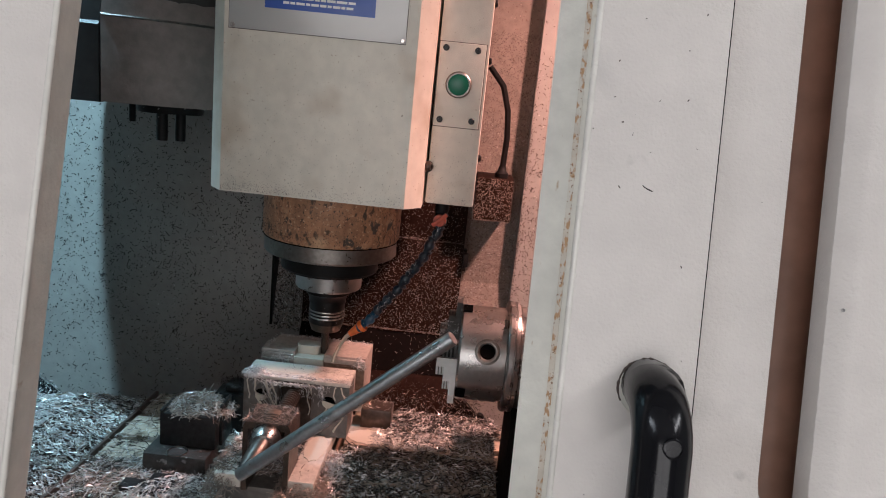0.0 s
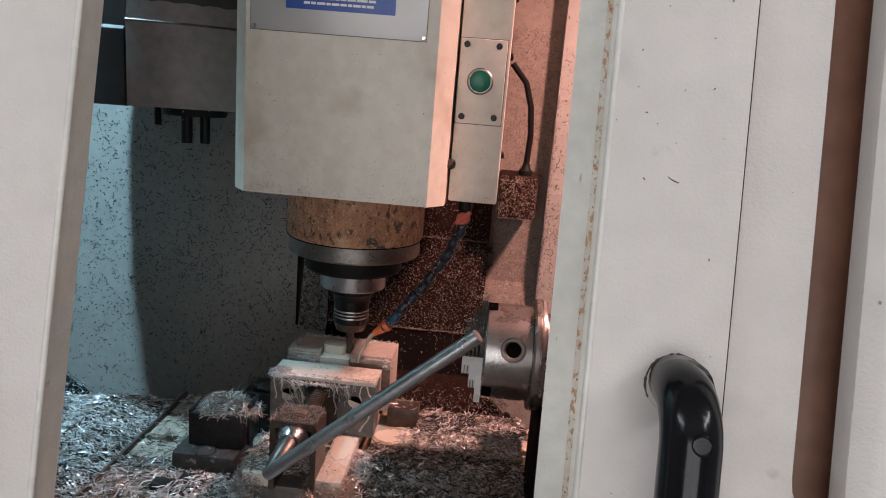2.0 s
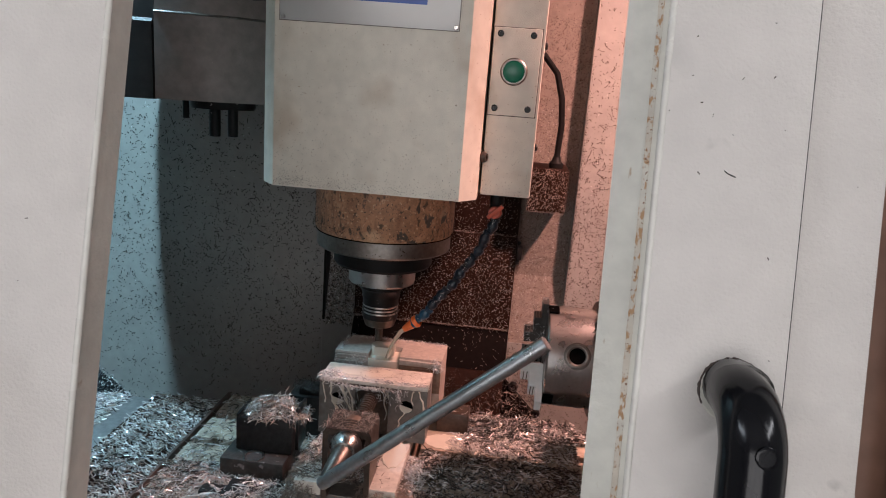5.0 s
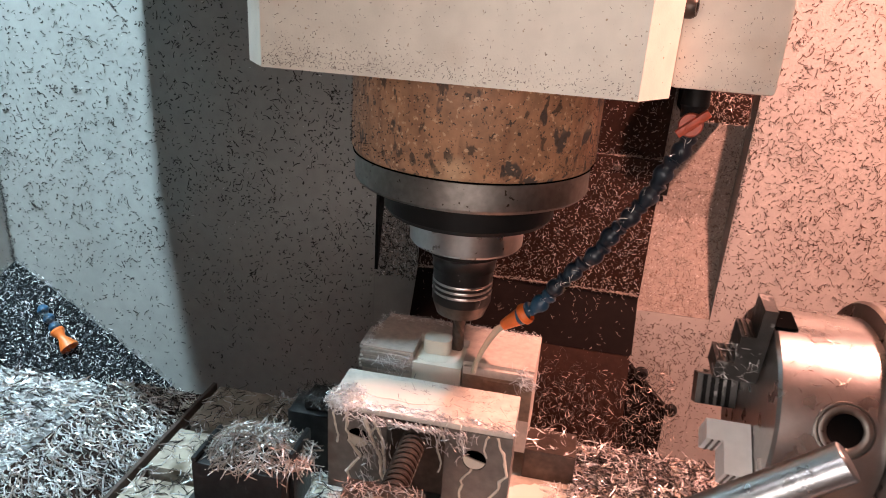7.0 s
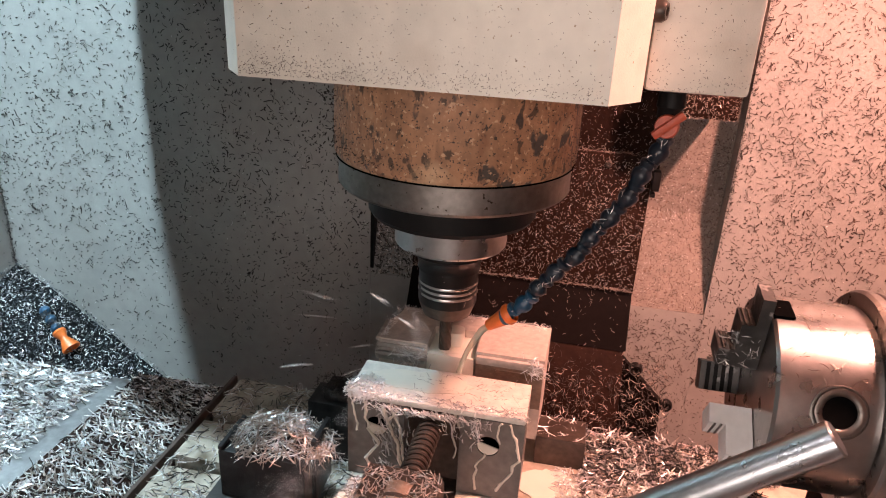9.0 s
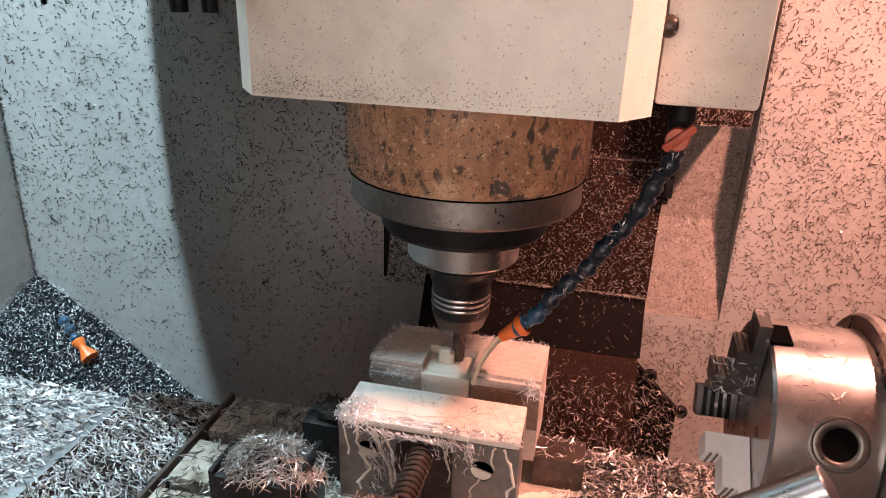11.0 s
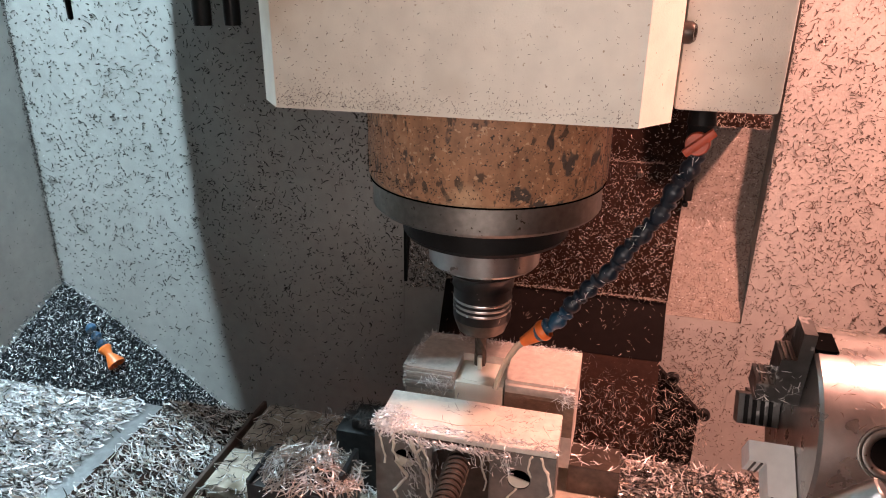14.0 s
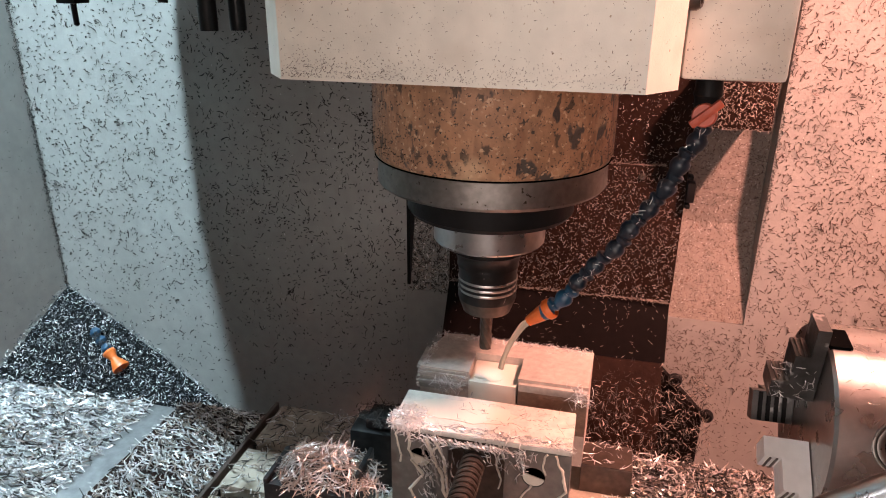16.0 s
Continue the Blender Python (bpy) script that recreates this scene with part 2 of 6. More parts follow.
def box(bm, x0, x1, y0, y1, z0, z1, bevel=0.0, m=None):
    made = bmesh.ops.create_cube(bm, size=1.0, matrix=Matrix.LocRotScale(((x0 + x1) / 2, (y0 + y1) / 2, (z0 + z1) / 2), None, (x1 - x0, y1 - y0, z1 - z0)))
    verts = made["verts"]
    if bevel:
        edges = list({e for v in verts for e in v.link_edges})
        out = bmesh.ops.bevel(bm, geom=edges, offset=bevel, segments=2, affect="EDGES", profile=0.6)
        verts = list({v for f in out["faces"] for v in f.verts} | {v for v in verts if v.is_valid})
    if m:
        bmesh.ops.transform(bm, matrix=m, verts=verts)
    return verts


def axis_matrix(origin, direction):
    return Matrix.Translation(origin) @ Vector(direction).to_track_quat("Z", "Y").to_matrix().to_4x4()


def lathe(bm, profile, m=None, steps=40, closed=True):
    """Turns (radius, height) pairs round z."""
    m = m or Matrix()
    rings = []
    for r, z in profile:
        if r < 1e-6:
            rings.append([bm.verts.new(m @ Vector((0, 0, z)))])
        else:
            rings.append([bm.verts.new(m @ Vector((r * math.cos(2 * math.pi * k / steps), r * math.sin(2 * math.pi * k / steps), z))) for k in range(steps)])
    for a, b in zip(rings, rings[1:]):
        for k in range(steps):
            n = (k + 1) % steps
            if len(a) == 1 and len(b) == 1:
                continue
            if len(a) == 1:
                bm.faces.new((a[0], b[k], b[n]))
            elif len(b) == 1:
                bm.faces.new((a[k], b[0], a[n]))
            else:
                bm.faces.new((a[k], b[k], b[n], a[n]))
    if closed:
        for ring in (rings[0], rings[-1]):
            if len(ring) > 1:
                bm.faces.new(ring)


def tube(bm, points, radius, steps=14, caps=True):
    """A round bar along points; radius may be a list."""
    pts = [Vector(p) for p in points]
    radii = radius if isinstance(radius, (list, tuple)) else [radius] * len(pts)
    rings, up = [], None
    for i, p in enumerate(pts):
        d = (pts[min(i + 1, len(pts) - 1)] - pts[max(i - 1, 0)]).normalized()
        if up is None:
            up = d.orthogonal().normalized()
        up = (up - d * up.dot(d)).normalized()
        side = d.cross(up)
        rings.append([bm.verts.new(p + radii[i] * (math.cos(2 * math.pi * k / steps) * up + math.sin(2 * math.pi * k / steps) * side)) for k in range(steps)])
    for a, b in zip(rings, rings[1:]):
        for k in range(steps):
            bm.faces.new((a[k], a[(k + 1) % steps], b[(k + 1) % steps], b[k]))
    if caps:
        bm.faces.new(rings[0][::-1])
        bm.faces.new(rings[-1])


def prism(bm, outline, m, depth):
    """An outline of (u, v) pairs, thickened along w by depth; m carries (u, v, w) into place."""
    lo = [bm.verts.new(m @ Vector((u, v, 0))) for u, v in outline]
    hi = [bm.verts.new(m @ Vector((u, v, depth))) for u, v in outline]
    n = len(outline)
    bm.faces.new(lo[::-1])
    bm.faces.new(hi)
    for k in range(n):
        bm.faces.new((lo[k], lo[(k + 1) % n], hi[(k + 1) % n], hi[k]))


def holed_block(bm, x0, x1, y0, y1, z0, z1, cx, cz, r, deep, n=16):
    """A block with a blind round hole in its front face (towards -y)."""
    def on_square(k):
        a = 2 * math.pi * (k + 0.5) / n
        c, s = math.cos(a), math.sin(a)
        t = min((x1 - cx) / c if c > 0 else (x0 - cx) / c, (z1 - cz) / s if s > 0 else (z0 - cz) / s)
        return cx + t * c, cz + t * s
    corner = [(x0, z0), (x1, z0), (x1, z1), (x0, z1)]
    outer_pts = []
    for k in range(n):
        outer_pts.append(on_square(k))
    for c in corner:
        k = min(range(n), key=lambda i: (outer_pts[i][0] - c[0]) ** 2 + (outer_pts[i][1] - c[1]) ** 2)
        outer_pts[k] = c
    outer = [bm.verts.new((x, y0, z)) for x, z in outer_pts]
    back = [bm.verts.new((x, y1, z)) for x, z in outer_pts]
    ring = [bm.verts.new((cx + r * math.cos(2 * math.pi * (k + 0.5) / n), y0, cz + r * math.sin(2 * math.pi * (k + 0.5) / n))) for k in range(n)]
    deepring = [bm.verts.new((v.co.x, y0 + deep, v.co.z)) for v in ring]
    for k in range(n):
        j = (k + 1) % n
        bm.faces.new((outer[k], outer[j], ring[j], ring[k]))
        bm.faces.new((ring[k], ring[j], deepring[j], deepring[k]))
        bm.faces.new((outer[j], outer[k], back[k], back[j]))
    bm.faces.new(deepring)
    bm.faces.new(back[::-1])


def finish(name, bm, mat, smooth=True):
    bmesh.ops.recalc_face_normals(bm, faces=bm.faces)
    mesh = bpy.data.meshes.new(name)
    bm.to_mesh(mesh)
    bm.free()
    mesh.materials.append(mat)
    if smooth:
        mesh.polygons.foreach_set("use_smooth", [True] * len(mesh.polygons))
        mesh.set_sharp_from_angle(angle=radians(35))
    return mesh


def part(name, bm, mat, parent=None, label="", smooth=True):
    ob = new(name, finish(name, bm, mat, smooth))
    if parent:
        ob.parent = parent
    if label:
        ob["label"] = label
    return ob


def thing(name, label, category, at=(0, 0, 0), group=""):
    ob = new(name)
    ob.location = at
    return tagged(ob, label, category, group)


def screw(bm, at, direction, r, h):
    lathe(bm, [(0, 0), (r, 0), (r, h * 0.6), (r * 0.75, h), (r * 0.45, h), (r * 0.45, h * 0.4), (0, h * 0.4)], axis_matrix(at, direction), 12, False)


rng = random.Random(7)


def chips(count, spot, length=(0.005, 0.014), width=0.0011, curl=1.2, lie=0.35, seed=1, solid=False, flow=None):
    """A heap of short curled shavings as vertices and faces: spot(r) gives the place and the normal of each; solid ones are three-sided rods, flow is a direction most of them take."""
    r = random.Random(seed)
    verts, faces = [], []
    for _ in range(count):
        place, normal = spot(r)
        n = Vector(normal)
        n = (n + lie * Vector((r.gauss(0, 1), r.gauss(0, 1), r.gauss(0, 1)))).normalized()
        if flow and r.random() < 0.75:
            u = Vector(flow) + 0.35 * Vector((r.gauss(0, 1), r.gauss(0, 1), r.gauss(0, 1)))
            u = (u - n * u.dot(n)).normalized()
        else:
            u = n.orthogonal().normalized()
            u.rotate(Matrix.Rotation(r.uniform(0, 2 * math.pi), 3, n))
        w = n.cross(u)
        long, wide, bend = r.uniform(*length) * r.uniform(0.8, 1.3), width * r.uniform(0.4, 1.0), r.uniform(0.2, curl)
        base = len(verts)
        s = long / max(bend, 0.05)
        for k in range(4):
            a = (k / 3 - 0.5) * bend
            c = Vector(place) + u * (math.sin(a) * s) + w * ((1 - math.cos(a)) * s) + n * (0.0006 * k * r.uniform(-1, 1))
            tilt = (w + n * r.uniform(-0.8, 0.8)).normalized() * wide * (0.6 if k in (0, 3) else 1.0)
            if solid:
                rise = u.cross(tilt) * 0.75
                verts += [c + tilt * 0.5, c - tilt * 0.5, c + rise]
            else:
                verts += [c + tilt * 0.5, c - tilt * 0.5]
        if solid:
            for k in range(3):
                p, q = base + 3 * k, base + 3 * k + 3
                faces += [(p, p + 1, q + 1, q), (p + 1, p + 2, q + 2, q + 1), (p + 2, p, q, q + 2)]
        else:
            faces += [(base + 2 * k, base + 2 * k + 1, base + 2 * k + 3, base + 2 * k + 2) for k in range(3)]
    return verts, faces


def chip_heap(name, label, data, mat):
    mesh = bpy.data.meshes.new(name)
    mesh.from_pydata([tuple(v) for v in data[0]], [], data[1])
    mesh.materials.append(mat)
    return tagged(new(name, mesh), label, "metal shavings", kind="stuff")


def level(x0, x1, y0, y1, z, rise=0.004, normal=(0, 0, 1)):
    return lambda r: ((r.uniform(x0, x1), r.uniform(y0, y1), z + abs(r.gauss(0, rise))), normal)


def mound(cx, cy, rx, ry, z, h):
    def spot(r):
        while True:
            u, v = r.uniform(-1, 1), r.uniform(-1, 1)
            d = u * u + v * v
            if d < 1:
                return (cx + u * rx, cy + v * ry, z + r.uniform(0.2, 1.0) * h * (1 - d)), (u * 0.6, v * 0.6, 1)
    return spot


ON_TABLE, ON_SADDLE, ON_HEAD = [], [], []

# ---------------------------------------------------------------- workshop round the machine


def structure(name, label, category, build, mat, smooth=False):
    bm = bmesh.new()
    build(bm)
    return tagged(part(name, bm, mat, smooth=smooth), label, category, kind="structure")


structure("floor", "grey concrete workshop floor under the machine", "floor", lambda bm: box(bm, -3.2, 3.2, -3.6, 1.6, -1.35, -1.25), FLOOR)
structure("ceiling", "pale painted workshop ceiling", "ceiling", lambda bm: box(bm, -3.2, 3.2, -3.6, 1.6, 1.7, 1.8), ROOM)
structure("wall_south", "pale painted workshop wall behind the viewer", "wall", lambda bm: box(bm, -3.2, 3.2, -3.7, -3.6, -1.25, 1.7), ROOM)
structure("wall_north", "pale painted workshop wall behind the machine", "wall", lambda bm: box(bm, -3.2, 3.2, 1.6, 1.7, -1.25, 1.7), ROOM)
structure("wall_west", "pale painted workshop side wall", "wall", lambda bm: box(bm, -3.3, -3.2, -3.6, 1.6, -1.25, 1.7), ROOM)
structure("wall_east", "pale painted workshop side wall", "wall", lambda bm: box(bm, 3.2, 3.3, -3.6, 1.6, -1.25, 1.7), ROOM)
# Added ceiling fittings, unseen, round the two tube fills.
for lx, ly, long in ((2.0, -1.5, 1.5), (-1.9, -1.5, 1.2)):
    light = thing("added_ceiling_light", "added white ceiling tube light, out of view, switched on", "lamp", (lx, ly, 1.6), "ceiling lights")
    bm = bmesh.new()
    box(bm, -long / 2, long / 2, -0.13, 0.13, 0.03, 0.10, 0.01)
    part("housing", bm, ROOM, light)
    bm = bmesh.new()
    box(bm, -long / 2 + 0.02, long / 2 - 0.02, -0.11, 0.11, 0.0, 0.028)
    part("diffuser", bm, TUBE, light)

# Added window, unseen behind the viewer; its panes glow with the front fill.
window = thing("added_window", "added unseen window with glowing panes behind the viewer", "window", (0.0, -3.6, 0.35))
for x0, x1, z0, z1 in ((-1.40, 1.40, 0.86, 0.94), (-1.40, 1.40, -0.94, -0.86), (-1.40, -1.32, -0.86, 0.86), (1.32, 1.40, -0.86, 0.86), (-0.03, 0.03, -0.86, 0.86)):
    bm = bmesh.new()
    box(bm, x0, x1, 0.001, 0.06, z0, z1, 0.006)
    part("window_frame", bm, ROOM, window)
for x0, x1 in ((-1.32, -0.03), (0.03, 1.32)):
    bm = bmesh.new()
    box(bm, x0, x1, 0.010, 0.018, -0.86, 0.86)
    part("pane", bm, FILLPANE, window)
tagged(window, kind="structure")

# ---------------------------------------------------------------- enclosure
BACK = 0.355


def back_wall(bm):
    box(bm, -0.80, -0.167, BACK, BACK + 0.03, -0.75, 0.95)


structure("wall_back_panel", "cream enclosure back wall speckled with shavings, bare beside the column", "wall", back_wall, WALL)
structure("wall_back_panel_beside_column", "cream enclosure back wall sprinkled with shavings, warmly lit", "wall", lambda bm: box(bm, 0.2845, 0.80, BACK, BACK + 0.03, -0.75, 0.95), WALL)
structure("wall_back_panel_under_plate", "cream enclosure back wall below the column plate", "wall", lambda bm: box(bm, 0.1895, 0.2843, BACK, BACK + 0.03, -0.75, -0.3365), WALL)
structure("wall_back_panel_under_recess", "cream enclosure back wall below the column recess", "wall", lambda bm: box(bm, -0.1665, -0.1015, BACK, BACK + 0.03, -0.75, -0.3380), WALL)
structure("wall_left_panel", "cream enclosure side wall, dusty", "wall", lambda bm: box(bm, -0.80, -0.757, -0.42, BACK, -0.75, 0.95), WALL)
structure("wall_right_panel", "cream enclosure side wall", "wall", lambda bm: box(bm, 0.757, 0.80, -0.42, BACK, -0.75, 0.95), WALL)
structure("enclosure_roof", "cream sheet roof of the machine enclosure", "roof", lambda bm: box(bm, -0.80, 0.80, -0.42, BACK + 0.03, 0.95, 0.97), WALL)
structure("chip_tray_floor", "dark sheet metal tray under the table", "tray", lambda bm: box(bm, -0.80, 0.80, -0.55, BACK + 0.03, -0.78, -0.75), SHEET)
structure("recess_wall", "brownish sheet at the back of the column recess", "wall", lambda bm: box(bm, -0.20, 0.30, 0.405, 0.43, -0.75, 0.95), COVER)


RECESS = 0.030


def bent_plate(bm, x0, x1, low):
    """A sheet beside the column: flush with the wall at its foot, bent back to the depth of the recess higher up."""
    prism(bm, [(BACK + 0.0005, low), (BACK + RECESS, low + 0.125), (BACK + RECESS, 0.95), (BACK + RECESS + 0.004, 0.95), (BACK + RECESS + 0.004, low + 0.122), (BACK + 0.012, low)], Matrix(((0, 0, 1, x0), (1, 0, 0, 0), (0, 1, 0, 0), (0, 0, 0, 1))), x1 - x0)


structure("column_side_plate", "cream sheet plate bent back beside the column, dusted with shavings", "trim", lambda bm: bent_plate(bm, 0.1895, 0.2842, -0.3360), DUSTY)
structure("recess_side_plate", "shaded sheet bent back beside the column with shavings caught in it", "trim", lambda bm: bent_plate(bm, -0.1668, -0.1015, -0.3375), WALL)

# Dark strip stands in for the shade on the recess's return face.
structure("recess_edge_shade", "dark strip for the shade on the wall edge beside the column", "trim", lambda bm: prism(bm, [(BACK + 0.0006, -0.330), (BACK + RECESS, -0.212), (BACK + RECESS, 0.95), (BACK - 0.0010, 0.95), (BACK - 0.0010, -0.330)], Matrix(((0, 0, 1, -0.1668), (1, 0, 0, 0), (0, 1, 0, 0), (0, 0, 0, 1))), 0.0045), RUBBER)

column = thing("column_way_cover", "dark brown overlapping sheet way cover dusted with shavings", "way cover")
for k, (z0, z1, y) in enumerate(((-0.132, 0.95, 0.338), (-0.308, -0.130, 0.330))):
    bm = bmesh.new()
    box(bm, -0.100, 0.189, y, y + 0.03, z0, z1, 0.0015)
    part("cover_plate", bm, COVER, column)
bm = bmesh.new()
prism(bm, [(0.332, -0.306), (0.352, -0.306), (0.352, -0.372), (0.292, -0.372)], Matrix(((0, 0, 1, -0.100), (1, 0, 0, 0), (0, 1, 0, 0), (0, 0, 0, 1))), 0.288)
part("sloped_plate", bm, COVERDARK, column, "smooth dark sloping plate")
bm = bmesh.new()
prism(bm, [(0.292, -0.373), (0.352, -0.373), (0.352, -0.52), (0.22, -0.52), (0.22, -0.48)], Matrix(((0, 0, 1, -0.100), (1, 0, 0, 0), (0, 1, 0, 0), (0, 0, 0, 1))), 0.286)
part("foot_plate", bm, COVER, column)
bm = bmesh.new()
screw(bm, (0.137, 0.330, -0.143), (0, -1, 0), 0.0042, 0.003)
part("screw", bm, SCREWBROWN, column)
bm = bmesh.new()
box(bm, 0.1892, 0.1985, 0.320, 0.338, -0.1690, -0.1450, 0.002)
box(bm, 0.1892, 0.1950, 0.322, 0.336, -0.1420, -0.1370, 0.001)
box(bm, 0.1892, 0.1950, 0.322, 0.336, -0.1770, -0.1720, 0.001)
part("edge_clip", bm, RUBBER, column, "small black clip on the edge of the cover")
wing = thing("way_cover_wing", "dark brown sheet wing with screws beside the way cover", "way cover")
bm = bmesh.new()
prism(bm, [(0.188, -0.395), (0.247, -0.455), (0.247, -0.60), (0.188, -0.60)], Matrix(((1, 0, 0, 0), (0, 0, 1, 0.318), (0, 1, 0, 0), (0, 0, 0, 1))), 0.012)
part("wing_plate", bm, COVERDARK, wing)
for sx, sz in ((0.207, -0.407), (0.252, -0.455)):
    bm = bmesh.new()
    screw(bm, (sx, 0.318, sz), (0, -1, 0), 0.009, 0.008)
    part("screw", bm, RUBBER, wing)

# ---------------------------------------------------------------- work lamps of the machine
for spot_at, aim, tint in ((COOL, COOL_AIM, "cool white"), (WARM, WARM_AIM, "warm")):
    wl = thing("work_light", f"small round {tint} machine work light, switched on", "lamp", group="work lights")
    turn = look(spot_at, aim)
    bm = bmesh.new()
    lathe(bm, [(0.034, 0.012), (0.036, 0.012), (0.036, 0.05), (0.02, 0.075), (0, 0.075)], turn, 24, False)
    part("lamp_housing", bm, RUBBER, wl)
    bm = bmesh.new()
    lathe(bm, [(0, 0.006), (0.032, 0.006), (0.032, 0.010), (0, 0.010)], turn, 24, False)
    part("lens", bm, LAMPGLASS, wl)
    bm = bmesh.new()
    foot = turn @ Vector((0, 0, 0.07))
    tube(bm, [foot, foot + Vector((0, 0, 0.02)), (foot.x, foot.y, 0.9495)], 0.009, 10)
    part("stalk", bm, RUBBER, wl)

# ---------------------------------------------------------------- front doors, leaning back by 13 degrees
SLOPE = Matrix.Translation((0, -0.49, 0)) @ Matrix.Rotation(radians(-13.2), 4, "X") @ Matrix(((1, 0, 0, 0), (0, 0, -1, 0), (0, 1, 0, 0), (0, 0, 0, 1)))


def leaning(name, label, category):
    ob = thing(name, label, category)
    ob.matrix_world = SLOPE
    return ob


def door_leaf(ob, x0, x1, free, inner, deep=0.032):
    """A folded sheet leaf; free: the x of its free edge, inner: the x of the return's back edge."""
    bm = bmesh.new()
    box(bm, x0, x1, -0.95, 0.75, -0.004, 0.0, 0.0015)
    part("door_skin", bm, DOOR, ob)
    bm = bmesh.new()
    s = 1 if free > (x0 + x1) / 2 else -1
    prism(bm, [(free - s * 0.0015, -0.0045), (free, -0.0015), (inner, -deep), (inner - s * 0.003, -deep)], Matrix(((1, 0, 0, 0), (0, 0, 1, -0.95), (0, 1, 0, 0), (0, 0, 0, 1))), 1.7)
    fold = part("folded_edge", bm, RUSTY, ob, "worn cream folded door edge")
    bm = bmesh.new()
    at = lambda f, o: (free + (inner - free) * f + s * o * 0.35, -0.0015 - (deep - 0.0015) * f + o)
    prism(bm, [at(0.16, 0.0002), at(0.16, 0.0010), at(0.30, 0.0010), at(0.30, 0.0002)], Matrix(((1, 0, 0, 0), (0, 0, 1, -0.95), (0, 1, 0, 0), (0, 0, 0, 1))), 1.7)
    part("rust_streak", bm, RUSTLINE if s < 0 else RUSTY, fold, "thin rust streak along the fold" if s < 0 else "")
    # Thin bead carries the fold's bright highlight line.
    bm = bmesh.new()
    tube(bm, [(free - s * 0.0010, -0.95, -0.0014), (free - s * 0.0010, 0.75, -0.0014)], 0.0021, 14)
    part("fold_ridge", bm, RIDGE, fold, "smooth fold ridge with its highlight in a paler paint")


def handle(ob, x, top, out=0.052, r=0.0150, dot=True):
    bm = bmesh.new()
    pts = [(x + 0.004, top - 0.004, -0.002), (x + 0.003, top - 0.004, out * 0.45)]
    for k in range(7):
        a = math.pi / 2 * k / 6
        pts.append((x, top - 0.004 - 0.024 * (1 - math.cos(a)), out * 0.45 + 0.024 * math.sin(a) + (out * 0.55 - 0.024) * k / 6))
    pts += [(x, top - 0.06, out), (x, top - 0.16, out), (x, top - 0.26, out)]
    for k in range(1, 7):
        a = math.pi / 2 * k / 6
        pts.append((x, top - 0.26 - 0.024 * math.sin(a), out - 0.024 * (1 - math.cos(a)) - (out * 0.55 - 0.024) * k / 6))
    pts.append((x, top - 0.284, -0.002))
    tube(bm, pts, r, 20)
    grip = part("handle", bm, GLOSS, ob, "glossy black bow handle")
    bm = bmesh.new()
    lathe(bm, [(0, 0), (0.0178, 0), (0.0172, 0.0010), (0, 0.0010)], Matrix.Translation((x + 0.0045, top - 0.0065, 0.0)), 32, False)
    rim = part("handle_rim", bm, RUSTY, ob, "cream ring round the handle foot")
    bm = bmesh.new()
    tube(bm, [(x + 0.0045 + 0.0178 * math.cos(radians(a)), top - 0.0065 + 0.0178 * math.sin(radians(a)), 0.0003) for a in range(30, 216, 6)], [0.0004 + 0.0009 * abs(math.sin(k * 2.7) * math.cos(k * 1.3)) for k in range(31)], 6)
    part("grime_line", bm, GRIME, rim, "dark grime along the ring")
    if dot:
        bm = bmesh.new()
        lathe(bm, [(0, 0.001), (0.0042, 0.001), (0.0046, 0.0), (0.0054, 0.0), (0.0054, 0.0012), (0.0046, 0.0016), (0.0042, 0.0016)], Matrix.Translation((x + 0.001, top - 0.0250, out + r - 0.0008)), 20, False)
        part("screw_cap", bm, GLOSS, grip)


door_l = leaning("door_left_leaf", "cream textured sheet steel sliding door, ajar", "door")
door_leaf(door_l, -0.75, -0.0850, -0.0850, -0.0890)
handle(door_l, -0.178, -0.030)
door_r = leaning("door_right_leaf", "cream textured sheet steel sliding door with a black handle, ajar", "door")
door_leaf(door_r, 0.2488, 0.3300, 0.2488, 0.2262, 0.0130)
# Dark strip in place of the shadow line between door and panel.
bm = bmesh.new()
box(bm, 0.3245, 0.3318, -0.95, 0.75, -0.0125, -0.0045)
part("seam_shadow_strip", bm, RUBBER, door_r, "thin dark strip for the shadow line at the door seam")
handle(door_r, 0.2970, -0.0235, r=0.0158)
for ob in (door_l, door_r):
    tagged(ob, kind="structure")


def window_frame_pts(x0, x1, y0, y1, r):
    pts = []
    for cx, cy, a0 in ((x1 - r, y0 + r, -90), (x1 - r, y1 - r, 0), (x0 + r, y1 - r, 90), (x0 + r, y0 + r, 180)):
        for k in range(7):
            a = radians(a0 + 15 * k)
            pts.append((cx + r * math.cos(a), cy + r * math.sin(a)))
    return pts


fixed = leaning("front_panel", "cream front panel with a narrow round-cornered window", "panel")
bm = bmesh.new()
inner = window_frame_pts(0.3790, 0.60, -0.110, 0.55, 0.028)
outer = [(min(max((x - 0.487) * 9 + 0.487, 0.318), 0.80), min(max((y - 0.2) * 9 + 0.2, -0.95), 0.75)) for x, y in inner]
fa = [bm.verts.new((x, y, -0.013)) for x, y in inner]
fb = [bm.verts.new((x, y, -0.013)) for x, y in outer]
fc = [bm.verts.new((x, y, -0.026)) for x, y in inner]
for k in range(len(inner)):
    j = (k + 1) % len(inner)
    bm.faces.new((fa[k], fa[j], fb[j], fb[k]))
    bm.faces.new((fa[k], fa[j], fc[j], fc[k]))
part("panel_skin", bm, DOOR, fixed)
bm = bmesh.new()
